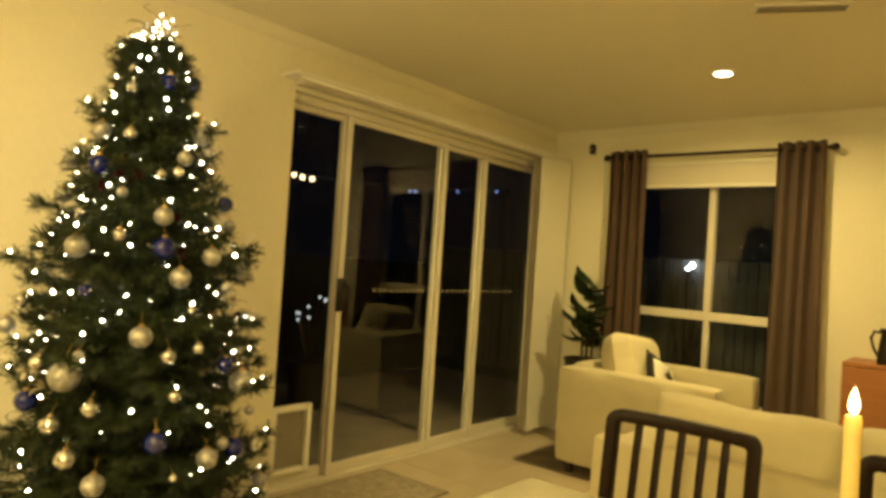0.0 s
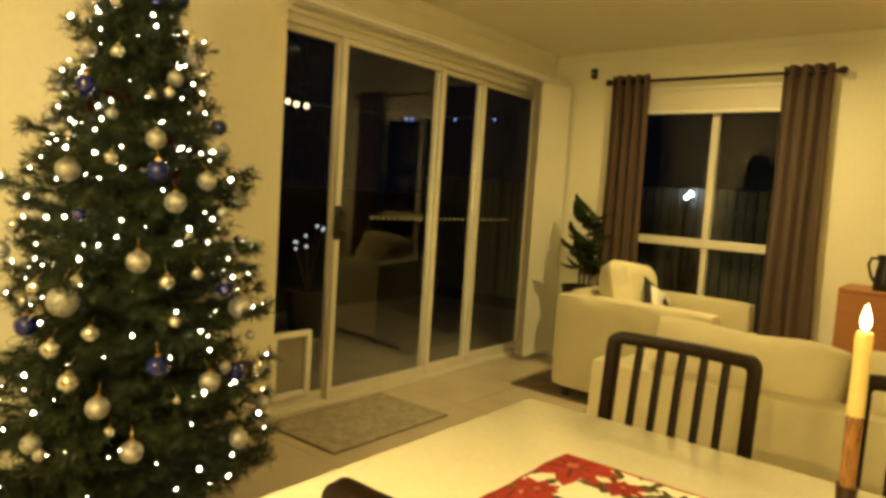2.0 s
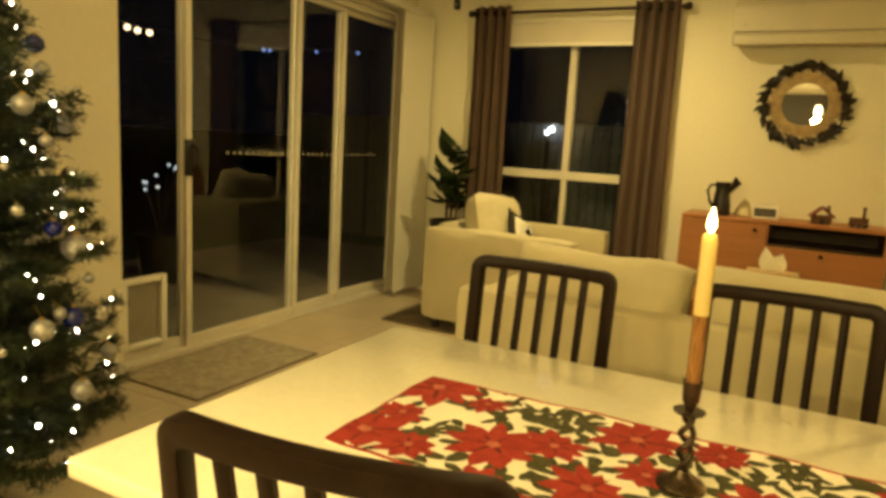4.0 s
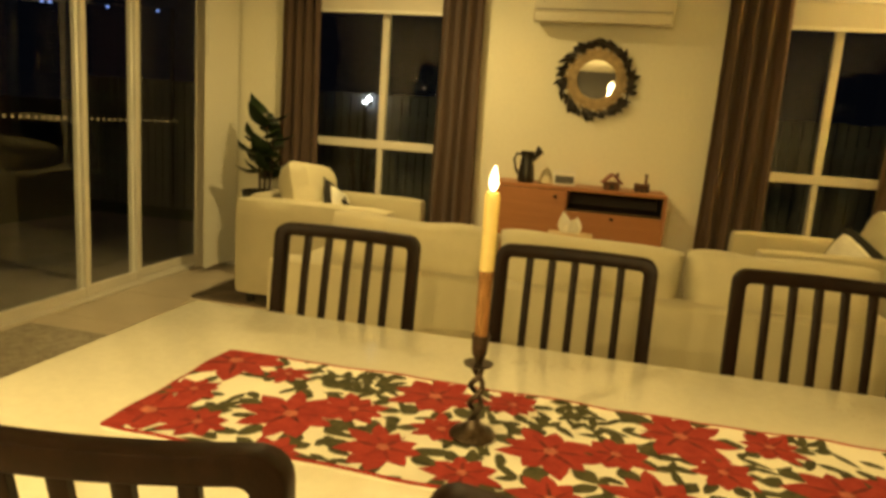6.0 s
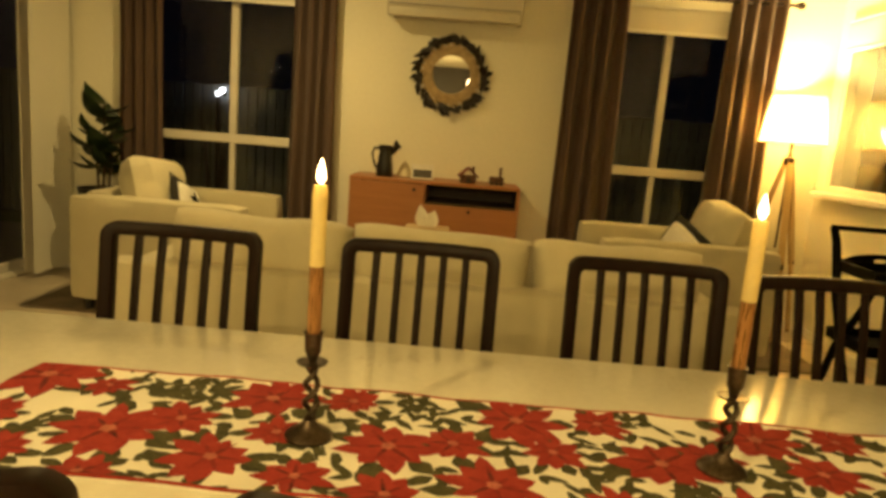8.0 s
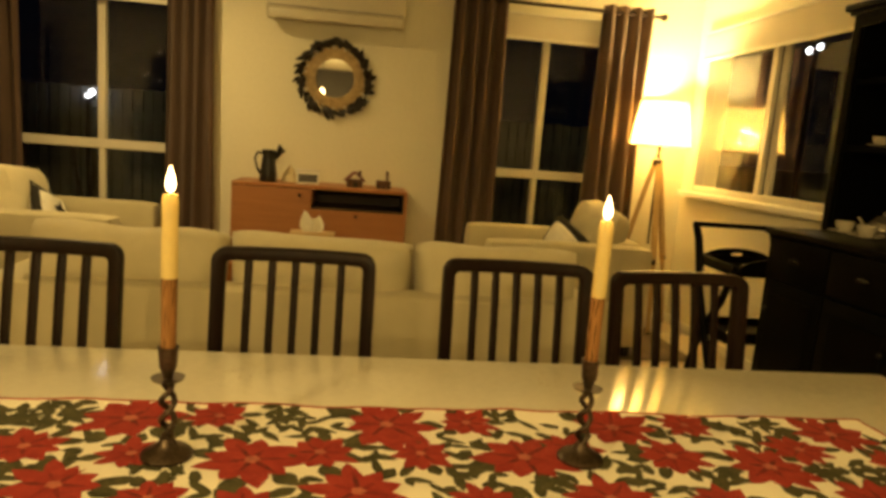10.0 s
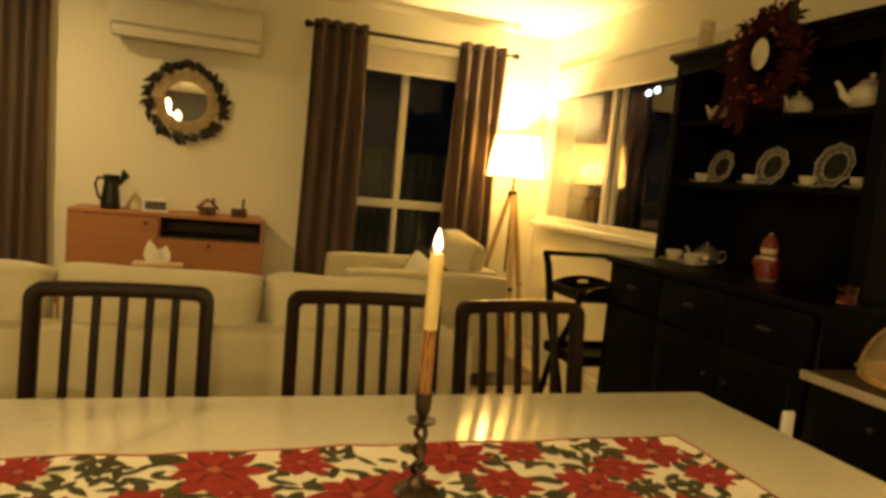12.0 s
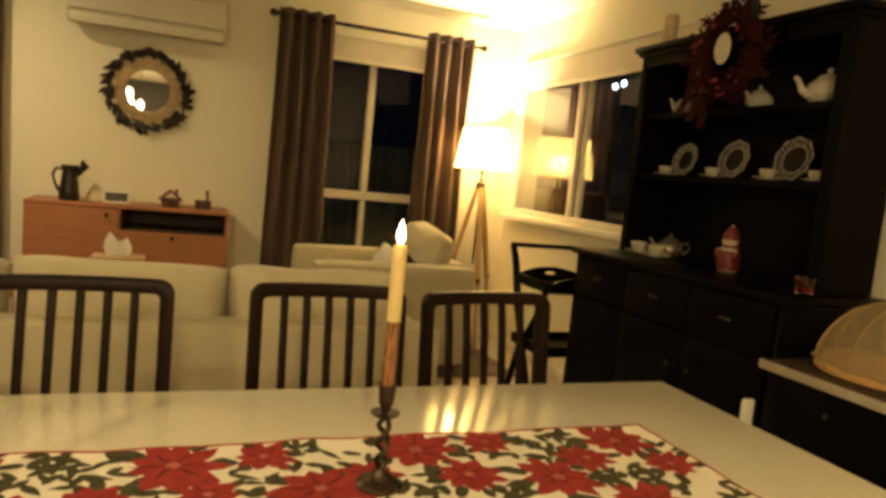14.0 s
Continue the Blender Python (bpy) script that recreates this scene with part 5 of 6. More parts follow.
for q, z, r in FAR:
    bauble(q, z, r, GOLDBALL, "matt champagne gold bauble hanging on the tree")

fairy = thing("fairy_lights", "string of warm white fairy lights on the tree", "fairy lights", (TX, TY, 0))
rnd = random.Random(21)
wire = []
for k in range(520):
    u = k / 519
    z = 0.3 + 1.72 * u
    q = u * 2 * math.pi * 11 * (1 - 0.1 * u)
    r = tree_radius(z) * (0.86 + 0.08 * math.sin(k * 0.9))
    wire.append((r * math.cos(q), r * math.sin(q), z + 0.02 * math.sin(k * 0.37)))
part("wire", tube(B(), wire, 0.0014, 4), LEAF, fairy, "thin dark green wire")
one = mesh_of("bulb", ball(B(), (0, 0, 0), 0.0037, 8, 6, (1, 1, 1.15)), FAIRY)
spots = [tuple(p) for p in tips if rnd.random() < (0.42 if p[2] < 0.8 else 0.68)]
spots += [(0.05 * rnd.uniform(-1, 1), 0.05 * rnd.uniform(-1, 1), rnd.uniform(2.02, 2.14)) for k in range(16)]
for spot in spots:
    bulb = new("bulb", one)
    bulb.parent = fairy
    bulb.matrix_basis = Matrix.Translation(spot) @ Matrix.Scale(rnd.choice((0.35, 0.5, 0.7, 0.9, 1.1, 1.35)), 4)

top = thing("tree_topper", "sheer gold bow and curled wire spray on the treetop", "tree topper", (TX, TY, 2.03))
rnd = random.Random(9)
for k in range(7):
    q = k * 0.9
    pts = [(0, 0, 0)]
    for j in range(1, 9):
        u = j / 8
        pts.append((0.09 * u * math.cos(q) + 0.018 * math.sin(u * 12 + k), 0.09 * u * math.sin(q) + 0.018 * math.cos(u * 12 + k), 0.02 + 0.10 * u - 0.03 * u * u * (k % 3)))
    part("curl", tube(B(), pts, 0.0025, 5), RIBBON, top)
for k in range(6):
    q = k * 1.05 + 0.3
    bm = B()
    leaf_face(bm, pose(0, 0, 0.01, 25 + 12 * (k % 2), 0, math.degrees(q)), 0.09, 0.045, 0.5, 6)
    part("bow_loop", bm, RIBBON, top)
rnd = random.Random(31)
for k in range(16):
    z = rnd.uniform(0.55, 1.75)
    q = rnd.uniform(-95, 70)
    rr = tree_radius(z) * 0.97
    t = thing("ribbon_sprig", "small gold ribbon sprig tucked into the branches", "sprig", (TX + rr * math.cos(radians(q)), TY + rr * math.sin(radians(q)), z), q, group="sprigs on the tree")
    for j in range(4):
        bm = B()
        leaf_face(bm, pose(0, 0, 0, rnd.uniform(-20, 50), 0, -90 + rnd.uniform(-70, 70)), rnd.uniform(0.04, 0.065), 0.02, 0.4, 3)
        part("petal", bm, RIBBON if k % 3 == 0 else WREATHRED, t)

sw = thing("wall_switch", "cream wall control beside the tree", "switch", (XL, 2.98, 1.36), 0)
part("plate", box(B(), (0.0005, -0.035, -0.055), (0.01, 0.035, 0.055), 0.004, 2), WHITEPL, sw)
part("rocker", box(B(), (0.0102, -0.012, -0.018), (0.014, 0.012, 0.018), 0.002), WHITEPL, sw)

# ---- black hutch ----
HX0, HX1, HY0, HY1, HZ, HU, HT = 2.62, 3.14, 2.72, 3.96, 0.985, 2.87, 1.99
UY0 = 2.79
hut = thing("hutch", "large black painted hutch dresser with open shelves", "hutch", (0, 0, 0))
part("counter", box(B(), (HX0 - 0.02, HY0 - 0.012, HZ - 0.03), (HX1, HY1 + 0.012, HZ), 0.005, 2), BLACKWOOD, hut)
part("base_body", box(B(), (HX0 + 0.02, HY0, 0.08), (HX1, HY1, HZ - 0.0305), 0.003), BLACKWOOD, hut)
part("plinth", box(B(), (HX0 + 0.05, HY0 + 0.02, 0), (HX1 - 0.02, HY1 - 0.02, 0.0795)), BLACKWOOD, hut)
dw = (HY1 - HY0 - 0.02) / 3
for k in range(3):
    ya = HY0 + 0.01 + k * dw
    d = part("drawer", box(B(), (HX0, ya + 0.004, 0.76), (HX0 + 0.0195, ya + dw - 0.004, 0.945), 0.004, 2), BLACKWOOD, hut)
    part("cup_pull", ball(B(), (HX0 - 0.006, ya + dw * 0.5, 0.86), 0.022, 14, 8, (0.6, 1.5, 0.55)), BLACKPL, d, "black metal cup pull")
    d = part("door", box(B(), (HX0, ya + 0.004, 0.09), (HX0 + 0.0195, ya + dw - 0.004, 0.752), 0.004, 2), BLACKWOOD, hut)
    part("knob", ball(B(), (HX0 - 0.012, ya + dw * (0.14 if k % 2 else 0.86), 0.62), 0.010, 12, 8), BLACKPL, d, "small black knob")
    part("panel", box(B(), (HX0 - 0.005, ya + 0.06, 0.15), (HX0 - 0.0005, ya + dw - 0.06, 0.69), 0.003), BLACKWOOD, d)
for a, b in ((UY0, UY0 + 0.025), (HY1 - 0.025, HY1)):
    part("side_panel", box(B(), (HU + 0.0205, a, HZ + 0.0005), (HX1, b, HT - 0.0305), 0.003), BLACKWOOD, hut)
for a, b in ((UY0 - 0.002, UY0 + 0.062), (HY1 - 0.045, HY1 + 0.002)):
    part("face_stile", box(B(), (HU, a, HZ + 0.0005), (HU + 0.02, b, HT - 0.0305), 0.003), BLACKWOOD, hut)
part("back_panel", box(B(), (HX1 - 0.015, UY0 + 0.0255, HZ + 0.0005), (HX1, HY1 - 0.0255, HT - 0.0305)), BLACKWOOD, hut)
SHELF = (1.375, 1.665)
for z in SHELF:
    part("shelf", box(B(), (HU + 0.0215, UY0 + 0.0255, z - 0.024), (HX1 - 0.0155, HY1 - 0.0255, z), 0.002), BLACKWOOD, hut)
part("top_board", box(B(), (HU - 0.035, UY0 - 0.035, HT - 0.03), (HX1, HY1 + 0.03, HT), 0.006, 2), BLACKWOOD, hut)
part("cornice", box(B(), (HU - 0.018, UY0 - 0.018, HT - 0.048), (HX1 - 0.001, HY1 + 0.014, HT - 0.0305), 0.005, 2), BLACKWOOD, hut)
part("fascia", box(B(), (HU - 0.004, UY0 + 0.06, HT - 0.10), (HU - 0.0005, HY1 - 0.044, HT - 0.0485), 0.001), BLACKWOOD, hut)


def upright_plate(y, r):
    t = thing("display_plate", "plate with a pierced white rim standing on a hutch shelf", "plate", (3.075, y, SHELF[0]), 0, group="plates on the hutch shelf")
    lean = pose(0, 0, r * 1.03 + 0.004, 0, -76, 0)
    ring = [2 * math.pi * k / 72 for k in range(72)]
    bm = tube(B(), [(r * (1 + 0.045 * math.cos(9 * q)) * math.cos(q), r * (1 + 0.045 * math.cos(9 * q)) * math.sin(q), 0.016) for q in ring], 0.0026, 6, True)
    tube(bm, [(0.66 * r * math.cos(q), 0.66 * r * math.sin(q), 0.008) for q in ring[::2]], 0.0024, 6, True)
    for k in range(9):
        q = 2 * math.pi * k / 9
        c = Vector((0.83 * r * math.cos(q), 0.83 * r * math.sin(q), 0.012))
        tube(bm, [(c.x + 0.13 * r * math.cos(w), c.y + 0.13 * r * math.sin(w), 0.012) for w in [math.pi * j / 5 for j in range(10)]], 0.0019, 5, True)
        q += math.pi / 9
        tube(bm, [(0.66 * r * math.cos(q), 0.66 * r * math.sin(q), 0.008), (0.97 * r * math.cos(q), 0.97 * r * math.sin(q), 0.016)], 0.0022, 5)
    bmesh.ops.transform(bm, matrix=lean, verts=bm.verts)
    part("rim", bm, PLATECHINA, t, "pierced white scalloped rim")
    bm = lathe(B(), [(0.0, 0.0), (0.64 * r, 0.004), (0.64 * r, 0.007), (0.0, 0.004)], segs=32)
    bmesh.ops.transform(bm, matrix=lean, verts=bm.verts)
    part("well", bm, PLATEWELL, t, "dark glazed plate centre")
    part("stand", bar(B(), (-0.02, 0, 0.004), (0.04, 0, 0.05), 0.03, 0.004), BLACKPL, t)


def cup_and_saucer(x, y, z, label, size=1.0):
    t = thing("cup_and_saucer", label, "cup", (x, y, z), 200, group="cups on the hutch")
    t.scale = (size, size, size)
    part("saucer", lathe(B(), [(0.03, 0.0), (0.035, 0.003), (0.07, 0.012), (0.071, 0.015), (0.034, 0.007), (0.0, 0.006)], segs=28), CHINA, t)
    part("cup", lathe(B(), [(0.02, 0.0072), (0.024, 0.012), (0.036, 0.03), (0.042, 0.056), (0.040, 0.056), (0.033, 0.03), (0.02, 0.014), (0.0, 0.013)], segs=24), CHINA, t)
    part("handle", tube(B(), [(0.038, 0, 0.047), (0.056, 0, 0.045), (0.056, 0, 0.028), (0.034, 0, 0.022)], 0.004, 6), CHINA, t)


for y, r in ((3.79, 0.078), (3.47, 0.083), (3.15, 0.087), (2.925, 0.080)):
    upright_plate(y, r)
for y in (3.80, 3.485, 3.175, 2.945):
    cup_and_saucer(2.965, y, SHELF[0], "white china cup on a saucer before a plate", 0.8)


def teapot(at, size, turn, material, label):
    t = thing("teapot", label, "teapot", at, turn)
    s = size
    part("pot_body", lathe(B(), [(0.32 * s, 0), (0.36 * s, 0.02 * s), (0.50 * s, 0.25 * s), (0.46 * s, 0.48 * s), (0.30 * s, 0.62 * s), (0.0, 0.63 * s)], segs=28), material, t)
    lid = part("lid", lathe(B(), [(0.30 * s, 0.625 * s), (0.24 * s, 0.70 * s), (0.06 * s, 0.75 * s), (0.05 * s, 0.80 * s), (0.09 * s, 0.86 * s), (0.0, 0.91 * s)], segs=20), material, t)
    part("spout", tube(B(), [(0.42 * s, 0, 0.22 * s), (0.62 * s, 0, 0.32 * s), (0.72 * s, 0, 0.52 * s), (0.82 * s, 0, 0.62 * s)], [0.12 * s, 0.09 * s, 0.06 * s, 0.055 * s], 10), material, t)
    part("handle", tube(B(), [(-0.40 * s, 0, 0.50 * s), (-0.66 * s, 0, 0.58 * s), (-0.76 * s, 0, 0.38 * s), (-0.60 * s, 0, 0.16 * s), (-0.44 * s, 0, 0.14 * s)], 0.045 * s, 8), material, t)


teapot((3.0, 2.985, SHELF[1]), 0.155, 158, CHINA, "round white china teapot on the upper shelf")
teapot((3.0, 3.77, SHELF[1]), 0.11, 185, CHINA, "small white china teapot on the upper shelf")
teapot((3.0, 3.31, SHELF[1]), 0.115, 190, CHINA, "small white china teapot behind the wreath")
tray = thing("tea_tray", "small oval white china tray on the hutch counter", "tray", (2.96, 3.79, HZ))
part("dish", lathe(B(), [(0.06, 0), (0.075, 0.004), (0.088, 0.014), (0.086, 0.016), (0.07, 0.007), (0.0, 0.006)], segs=30, scale=(0.7, 1.15)), CHINA, tray)
teapot((3.05, 3.80, HZ), 0.125, 128, TINWARE, "small pewter teapot on the hutch counter")
cup_and_saucer(2.90, 3.845, HZ, "white china cup on a saucer beside the tray")
cup_and_saucer(2.875, 3.68, HZ, "white china cup on a saucer beside the tray")

bm = B()
lathe(bm, [(0.036, 0), (0.045, 0.008), (0.047, 0.03), (0.047, 0.05), (0.045, 0.07), (0.041, 0.09), (0.036, 0.10), (0.031, 0.112), (0.034, 0.122), (0.036, 0.134), (0.034, 0.148), (0.030, 0.16), (0.021, 0.176), (0.012, 0.190), (0.0, 0.198)], segs=24)
for s in (-1, 1):
    ball(bm, (-0.016, s * 0.045, 0.072), 0.019, 12, 8, (1, 0.9, 1.3))
fig = solid("figurine", bm, REDCLAY, "small rounded red and cream resin figurine", "figurine", (2.94, 3.29, HZ))
fig.data.materials.append(SKINM)
fig.data.materials.append(CHINA)
for face in fig.data.polygons:
    c = face.center
    if 0.112 < c.z < 0.140 and c.x + 0.5 * c.y < -0.012:
        face.material_index = 1
    elif c.z < 0.010 or 0.092 < c.z < 0.105 and c.x < 0 or c.z > 0.190:
        face.material_index = 2
vot = thing("votive_glass", "small pinkish glass votive holder", "votive", (2.79, 2.775, HZ))
part("glass", lathe(B(), [(0.026, 0), (0.03, 0.004), (0.033, 0.06), (0.0305, 0.06), (0.027, 0.008), (0.0, 0.007)], segs=22), clear("pink_glass", (0.9, 0.6, 0.55)), vot)
part("wax", lathe(B(), [(0.0, 0.0085), (0.0255, 0.0085), (0.027, 0.028), (0.0, 0.028)], segs=18), REDCLAY, vot)
cyl = thing("pillar_candle", "unlit cream pillar candle on top of the hutch", "candle", (3.0, 3.945, HT))
part("wax", lathe(B(), [(0.034, 0), (0.036, 0.003), (0.036, 0.172), (0.030, 0.178), (0.0, 0.174)], segs=24), SKINM, cyl)
part("wick", tube(B(), [(0, 0, 0.173), (0.001, 0, 0.187)], 0.0015, 6), WICK, cyl)

wr = thing("berry_wreath", "dark red berry wreath hung on the hutch front", "wreath", (HU - 0.062, 3.315, 1.87), 0)
rnd = random.Random(17)
core = B()
tube(core, [(0, 0.145 * math.cos(q), 0.155 * math.sin(q)) for q in [2 * math.pi * k / 36 for k in range(36)]], 0.03, 8, True)
part("core", core, WREATHRED, wr)
fol = B()
for k in range(420):
    q, a = rnd.uniform(0, 6.283), rnd.uniform(0, 6.283)
    r = 0.148 + 0.042 * math.cos(a)
    m = Matrix.Translation((-0.045 * max(-0.2, math.sin(a)) , r * math.cos(q), 1.06 * r * math.sin(q))) @ pose(0, 0, 0, rnd.uniform(0, 360), rnd.uniform(0, 360), rnd.uniform(0, 360))
    leaf_face(fol, m, rnd.uniform(0.03, 0.06), rnd.uniform(0.012, 0.022), 0.3, 2)
tagged(part("foliage", fol, WREATHRED, wr), kind="stuff")
for k in range(26):
    q = rnd.uniform(0, 6.283)
    r = rnd.uniform(0.11, 0.19)
    part("berry", ball(B(), (-0.052, r * math.cos(q), r * math.sin(q)), rnd.uniform(0.006, 0.011), 8, 6), BERRY, wr)
part("centre_disc", ball(B(), (-0.03, 0.0, 0.015), 0.055, 20, 12, (0.25, 0.8, 1.15)), CHINA, wr, "white oval centre piece")
for k in range(4):
    bm = B()
    leaf_face(bm, pose(-0.03, -0.11 - 0.02 * k, 0.11, 50 + 10 * k, 0, 180 + 24 * (k - 1.5)), 0.10, 0.045, 0.4, 5)
    part("bow_loop", bm, BOWGREY if k > 1 else WREATHRED, wr)
for k in range(3):
    bm = B()
    last = None
    for j in range(9):
        u = j / 8
        c = (-0.045 - 0.012 * math.sin(5 * u + k), 0.07 + 0.045 * k * (0.4 + u) + 0.01 * math.sin(6 * u), -0.03 - 0.27 * u + 0.03 * k)
        pair = [bm.verts.new((c[0], c[1] + w, c[2])) for w in (-0.02 - 0.006 * u, 0.02 + 0.006 * u)]
        if last:
            bm.faces.new((last[0], last[1], pair[1], pair[0]))
        last = pair
    part("bow_tail", bm, WREATHRED, wr, "long dark red ribbon tail")
part("hanger", tube(B(), [(0.0, 0, 0.15), (0.02, 0, HT - 1.87 + 0.002), (0.07, 0, HT - 1.87 + 0.003)], 0.002, 5), BLACKPL, wr)

# ---- low cabinet beside the hutch ----
low = thing("low_cabinet", "low black cabinet with a dark top and pale edge", "cabinet", (0, 0, 0))
part("worktop", box(B(), (2.502, 2.15, 0.774), (3.165, 2.64, 0.80), 0.003, 2), SLOT, low, "dark laminate top")
part("edge_strip", box(B(), (2.488, 2.222, 0.773), (2.5015, 2.64, 0.801), 0.004, 2), STONE, low, "pale grey edge strip")
part("body", box(B(), (2.535, 2.16, 0.07), (3.165, 2.63, 0.7735), 0.003), BLACKWOOD, low)
part("plinth", box(B(), (2.57, 2.18, 0), (3.15, 2.61, 0.0695)), BLACKWOOD, low)
d = part("door", box(B(), (2.515, 2.165, 0.08), (2.5345, 2.625, 0.765), 0.003, 2), BLACKWOOD, low)
part("knob", ball(B(), (2.505, 2.40, 0.70), 0.010, 12, 8), BLACKPL, d, "small black knob")
fc = thing("food_cover", "cream net food dome with a scalloped edge", "food cover", (2.80, 2.405, 0.826))
bm = B()
segs_n, rows_n = 48, 10
grid = []
for j in range(rows_n + 1):
    u = j / rows_n
    r = 0.228 * math.cos(u * math.pi / 2) ** 0.8
    z = 0.195 * math.sin(u * math.pi / 2)
    grid.append([bm.verts.new(((r + (0.008 * math.cos(14 * q) * (1 - u) + 0.016 * u * (1 - u) * math.cos(4 * q + 0.6))) * math.cos(q), (r + (0.008 * math.cos(14 * q) * (1 - u) + 0.016 * u * (1 - u) * math.cos(4 * q + 0.6))) * math.sin(q), z + 0.004 + 0.022 * u * (1 - u) * math.cos(4 * q))) for q in [2 * math.pi * k / segs_n for k in range(segs_n)]])
for lo, hi in zip(grid[:-1], grid[1:-1]):
    for k in range(segs_n):
        bm.faces.new((lo[k], lo[(k + 1) % segs_n], hi[(k + 1) % segs_n], hi[k]))
bm.faces.new(grid[-2])
bmesh.ops.delete(bm, geom=[v for v in bm.verts if not v.link_faces], context="VERTS")
NETM = NET.copy()
NETM.name = "open_net"
nt = NETM.node_tree
outn = nt.nodes["Material Output"]
was = outn.inputs[0].links[0].from_socket
tr, mx = nt.nodes.new("ShaderNodeBsdfTransparent"), nt.nodes.new("ShaderNodeMixShader")
mx.inputs[0].default_value = 0.12
nt.links.new(was, mx.inputs[1]), nt.links.new(tr.outputs[0], mx.inputs[2]), nt.links.new(mx.outputs[0], outn.inputs[0])
part("net", bm, NETM, fc, "see-through cream net")
part("rim", tube(B(), [((0.231 + 0.008 * math.cos(14 * q)) * math.cos(q), (0.231 + 0.008 * math.cos(14 * q)) * math.sin(q), 0.004) for q in [2 * math.pi * k / 72 for k in range(72)]], 0.005, 6, True), NET, fc)
for k in range(4):
    a = k * math.pi / 4
    part("rib", tube(B(), [(0.228 * math.cos(v) * math.cos(a), 0.228 * math.cos(v) * math.sin(a), 0.006 + 0.198 * math.sin(v)) for v in [math.pi * w / 20 for w in range(21)]], 0.0025, 5), NET, fc)
brd = thing("serving_board", "round honey-coloured wooden board under the dome", "board", (2.80, 2.405, 0.8005))
part("board", lathe(B(), [(0.225, 0), (0.233, 0.006), (0.233, 0.02), (0.228, 0.0255), (0.0, 0.0255)], segs=48), BOARD, brd)
wt = thing("upright_tray", "white plastic tray standing between the cabinets", "tray", (0, 0, 0))
part("tray_edge", box(B(), (2.472, 2.650, 0.0), (2.515, 2.672, 0.662), 0.0095, 3), WHITEPL, wt)

# ---- tea trolley ----
tt = thing("tea_trolley", "black wooden tea trolley with a tray top", "trolley", (2.755, 4.25, -0.0))
for s in (-1, 1):
    x = s * 0.215
    part("upright", tube(B(), [(x * 1.02, 0.235, 0.925), (x * 1.01, 0.195, 0.86), (x, 0.160, 0.75), (x, 0.12, 0.60), (x, 0.02, 0.40), (x, -0.14, 0.10), (x, -0.16, 0.065)], [0.019, 0.021, 0.022, 0.021, 0.02, 0.019, 0.018], 8), BLACKWOOD, tt)
    part("cross_leg", tube(B(), [(x * 0.93, -0.17, 0.77), (x * 0.93, -0.08, 0.58), (x * 0.93, 0.08, 0.36), (x * 0.93, 0.19, 0.075)], 0.018, 8), BLACKWOOD, tt)
    for y in (-0.165, 0.195):
        w = part("wheel", tube(B(), [(x - 0.012, y, 0.04), (x + 0.012, y, 0.04)], 0.04, 20), BLACKPL, tt)
        part("hub", tube(B(), [(x - 0.016, y, 0.04), (x + 0.016, y, 0.04)], 0.012, 12), TINWARE, w)
part("handle_bar", tube(B(), [(-0.228, 0.235, 0.925), (0.228, 0.235, 0.925)], 0.014, 10), BLACKWOOD, tt)
def tray_end(y, z):
    """An arched end board of the tray, with an oval grip hole through it."""
    bm = B()
    n = 28
    loops = []
    for yy in (y - 0.006, y + 0.006):
        outer, inner = [], []
        for k in range(n):
            q = 2 * math.pi * k / n
            u, v = 0.2 * math.cos(q), 0.062 * math.sin(q)
            outer.append(bm.verts.new((u, yy, z + 0.03 + (v if v > 0 else v * 0.45))))
            inner.append(bm.verts.new((0.036 * math.cos(q), yy, z + 0.058 + 0.011 * math.sin(q))))
        loops.append((outer, inner))
    (o1, i1), (o2, i2) = loops
    for k in range(n):
        j = (k + 1) % n
        bm.faces.new((o1[k], o1[j], i1[j], i1[k]))
        bm.faces.new((o2[j], o2[k], i2[k], i2[j]))
        bm.faces.new((o1[j], o1[k], o2[k], o2[j]))
        bm.faces.new((i1[k], i1[j], i2[j], i2[k]))
    return bm


for y in (-0.19, 0.175):
    part("tray_end", tray_end(y, 0.722), BLACKWOOD, tt, "arched tray end with a grip hole", smooth=False)
for z, nm in ((0.725, "tray"), (0.39, "lower_shelf")):
    p = part(nm, box(B(), (-0.20, -0.17, z), (0.20, 0.155, z + 0.012), 0.002), BLACKWOOD, tt)
    for a, b in (((-0.20, -0.18), (0.20, -0.17)), ((-0.20, 0.155), (0.20, 0.165)), ((-0.21, -0.18), (-0.20, 0.165)), ((0.20, -0.18), (0.21, 0.165))):
        part("rim", box(B(), (a[0], a[1], z - 0.004), (b[0], b[1], z + 0.05), 0.003), BLACKWOOD, p)
# ---- outside, at night ----
structure("ground", box(B(), (-400, -400, -0.35), (400, 400, -0.15)), GRASS, "dark lawn and yard at night", "ground")
structure("pavement", box(B(), (-5.2, 0.5, -0.145), (XL - TH - 0.01, 8.0, -0.06)), PAVER, "dark paved patio outside the sliding door", "patio")
fen = thing("yard_fence", "grey paling fence at the back of the yard", "fence", (0, 9.3, -0.15))
pal = mesh_of("paling", box(B(), (-0.05, -0.009, 0.0), (0.05, 0.009, 1.72), 0.004), FENCE, False)
for k in range(96):
    ob = new("paling", pal)
    ob.parent = fen
    ob.matrix_basis = pose(-6.5 + k * 0.112, 0.004 * math.sin(k * 2.1), 0.01 * math.sin(k * 1.7), 0, 0, 0.6 * math.sin(k * 3.3))
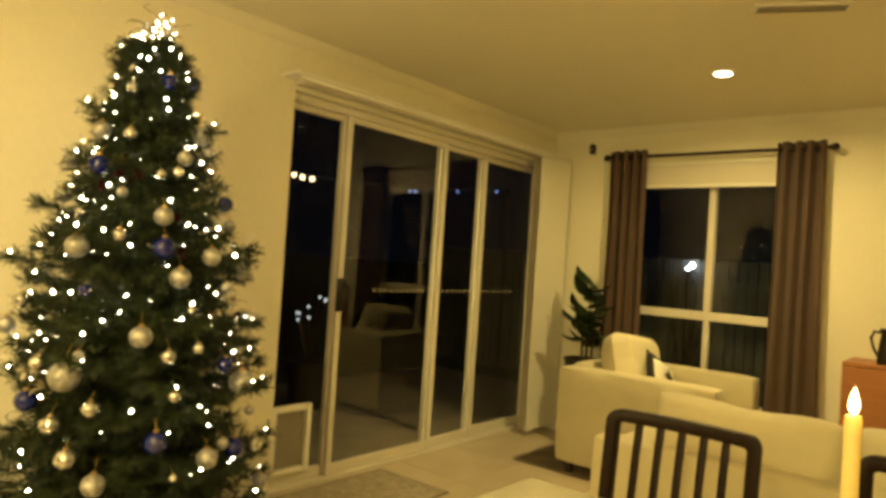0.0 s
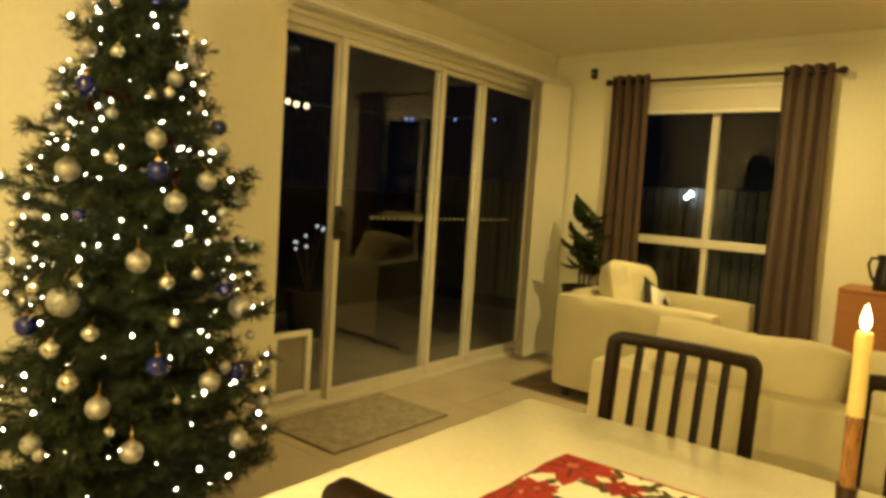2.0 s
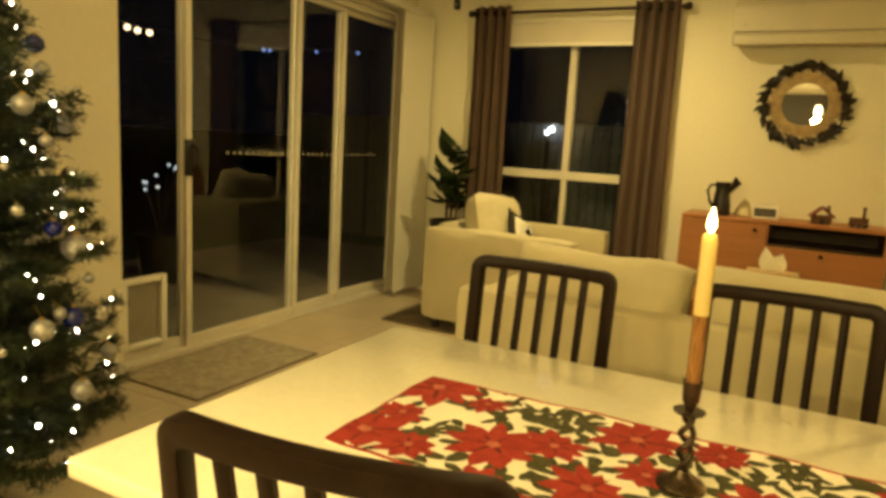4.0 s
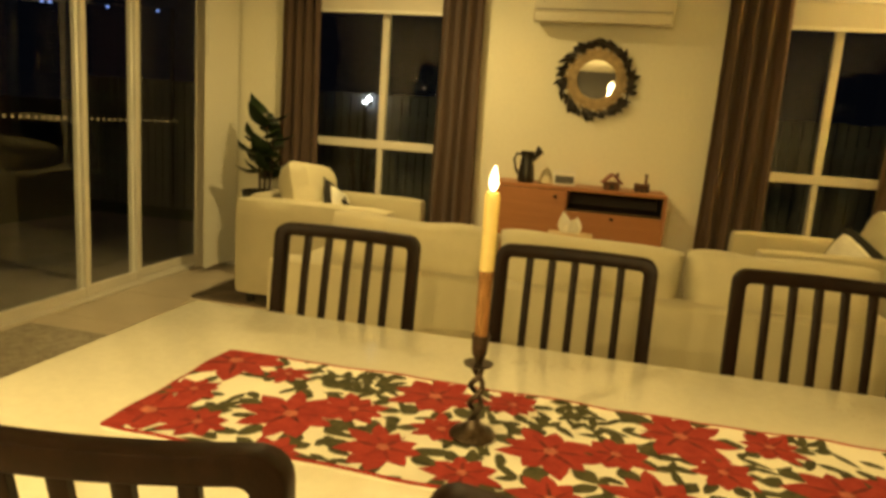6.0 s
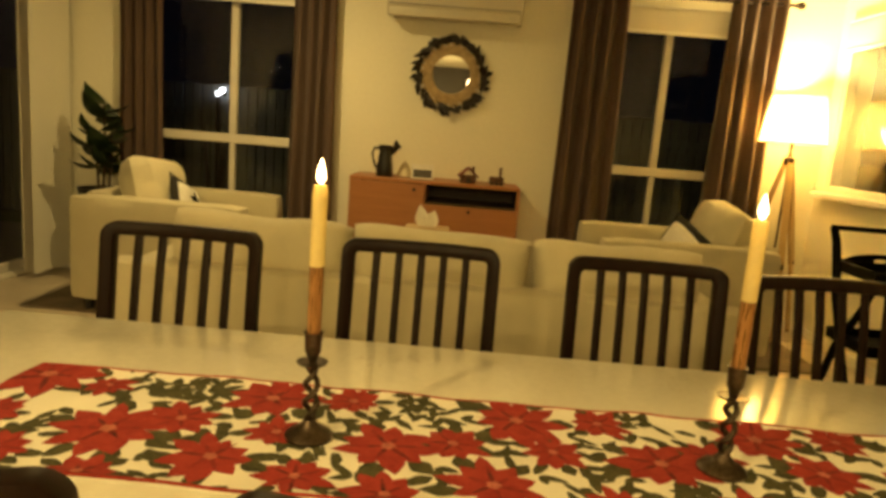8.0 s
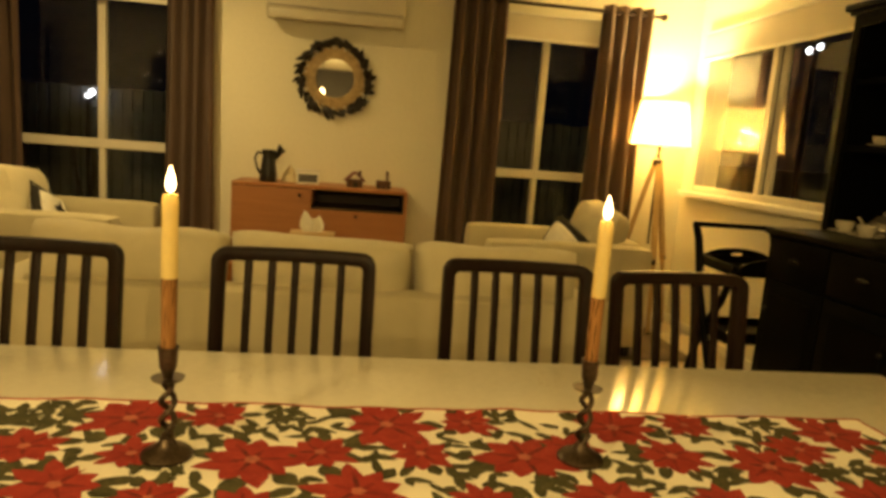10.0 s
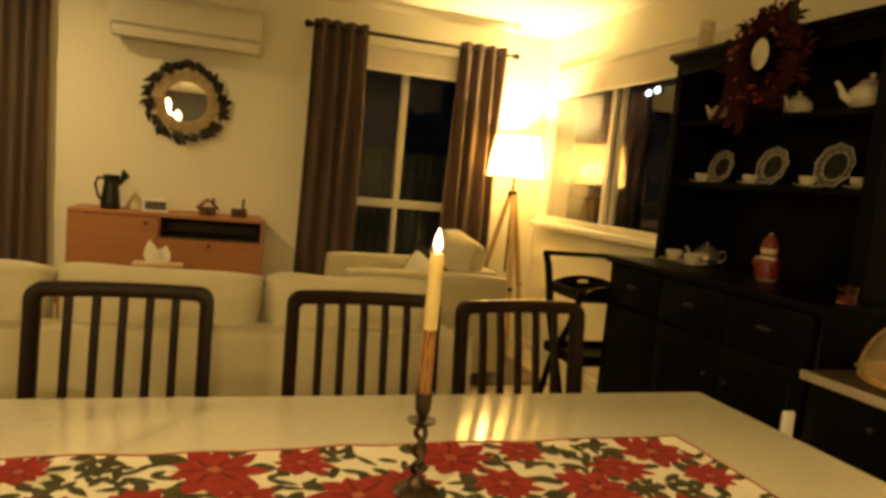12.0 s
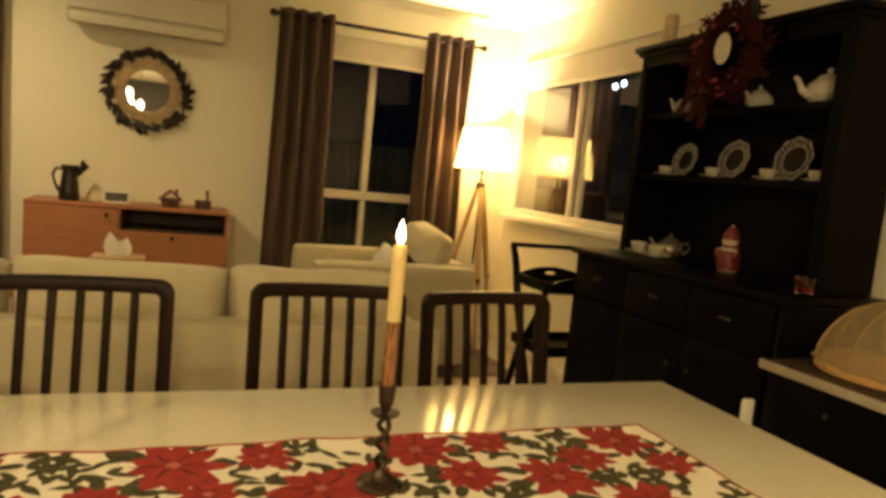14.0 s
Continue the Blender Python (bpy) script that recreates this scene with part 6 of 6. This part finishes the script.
for z in (0.35, 1.4):
    part("fence_rail", box(B(), (-6.6, 0.0135, z), (4.3, 0.05, z + 0.08)), FENCE, fen)
yl = thing("yard_lamp", "lit white lamp on a post before the fence", "lamp", (-2.30, 9.20, -0.15))
part("post", tube(B(), [(0, 0, 0), (0, 0, 1.56)], 0.02, 10), BLACKPL, yl)
part("lamp_head", lathe(B(), [(0.02, 1.56), (0.05, 1.565), (0.05, 1.58), (0.02, 1.585)], segs=18), BLACKPL, yl)
part("lens", lathe(B(), [(0.02, 1.586), (0.03, 1.60), (0.026, 1.625), (0.0, 1.635)], segs=18), YARDGLOW, yl, "bright white lens")
sh = thing("yard_shrub", "thin bare shrub before the lit fence", "shrub", (-2.12, 8.7, -0.15))
rnd = random.Random(2)
for k in range(9):
    q, ln = rnd.uniform(0, 6.28), rnd.uniform(0.9, 1.6)
    sp = rnd.uniform(0.08, 0.32)
    pts = [(sp * u * math.cos(q) + 0.03 * math.sin(5 * u + k), sp * u * math.sin(q), ln * u) for u in (0, 0.25, 0.5, 0.75, 1.0)]
    br = part("stem", tube(B(), pts, [0.013, 0.011, 0.008, 0.006, 0.003], 5), BARK, sh)
    bm = B()
    for j in range(14):
        u = rnd.uniform(0.35, 1.0)
        leaf_face(bm, pose(sp * u * math.cos(q), sp * u * math.sin(q), ln * u, rnd.uniform(-40, 40), 0, rnd.uniform(0, 360)), rnd.uniform(0.05, 0.09), 0.03, 0.2, 3)
    tagged(part("foliage", bm, LEAF, br), kind="stuff")
# Light spots in the door glass, put in as bulbs on an added string.
fs = thing("festoon_lights", "added string of small bulbs for light spots in the door glass", "string lights", (-5.0, 0, 0))
part("cable", tube(B(), [(0, 4.6, 2.24), (0, 5.41, 2.15), (0, 6.2, 2.16), (0, 7.1, 2.21), (0, 8.0, 2.32), (0, 9.2, 2.46)], 0.006, 5), BLACKPL, fs)
for y, z, m in ((5.29, 2.13, WARMSPOT), (5.40, 2.12, WARMSPOT), (5.53, 2.12, WARMSPOT), (7.06, 2.18, BLUEGLOW), (7.16, 2.19, BLUEGLOW), (8.9, 2.40, BLUEGLOW), (8.0, 2.29, BLUEGLOW)):
    part("bulb", ball(B(), (0, y, z), 0.028 if m is WARMSPOT else 0.018, 10, 8), m, fs, "warm bulb" if m is WARMSPOT else "blue bulb")
for y, z in ((4.6, 2.26), (9.2, 2.48)):
    part("pole", tube(B(), [(0, y, -0.15), (0, y, z)], 0.025, 8), BLACKPL, fs)
pot = thing("patio_light_cluster", "cluster of small lights on a patio planter", "planter", (-4.2, 4.98, -0.06))
part("planter", lathe(B(), [(0.15, 0), (0.2, 0.4), (0.21, 0.42), (0.18, 0.42), (0.0, 0.38)], segs=20), POT, pot)
rnd = random.Random(4)
for k in range(9):
    a = (rnd.uniform(-0.1, 0.1), rnd.uniform(-0.13, 0.13), rnd.uniform(0.72, 1.05))
    part("twig", tube(B(), [(0, 0, 0.38), (a[0] * 0.5, a[1] * 0.4, a[2] * 0.7), a], 0.004, 5), BARK, pot)
    part("bulb", ball(B(), a, 0.016, 8, 6), glow("cool_bulb", (0.8, 0.9, 1.0), 0.35) if k == 0 else bpy.data.materials["cool_bulb"], pot)

fd = thing("flood_light", "twin white flood lights on a tall dark pole", "outdoor light", (8.0, 11.67, -0.15))
part("pole", tube(B(), [(0, 0, 0), (0, 0, 3.28)], [0.05, 0.035], 10), BLACKPL, fd)
part("cross_arm", tube(B(), [(0, -0.16, 3.3), (0, 0.16, 3.3)], 0.02, 8), BLACKPL, fd)
for y, z in ((-0.13, 3.36), (0.13, 3.33)):
    h = part("lamp_head", box(B(), (-0.02, y - 0.09, z - 0.05), (0.05, y + 0.09, z + 0.07), 0.01), BLACKPL, fd)
    part("lens", ball(B(), (-0.022, y, z + 0.01), 0.075, 14, 8, (0.25, 1, 0.75)), FLOOD, h, "bright cold white lens")

# ---- floor tiles ----
tile_mesh = mesh_of("tile", box(B(), (-0.2975, -0.2975, -0.012), (0.2975, 0.2975, 0.0), 0.0015), TILE, False)
for i in range(10):
    for j in range(16):
        x, y = XL + 0.18 + 0.6 * i, YB - 0.20 - 0.6 * j
        if x > XR + 0.3 or y < YF - 0.3:
            continue
        ob = new("tile", tile_mesh)
        ob.parent = floor
        ob.matrix_basis = pose(x, y, 0.0, 0, 0, 90 * ((i * 7 + j * 3) % 4))
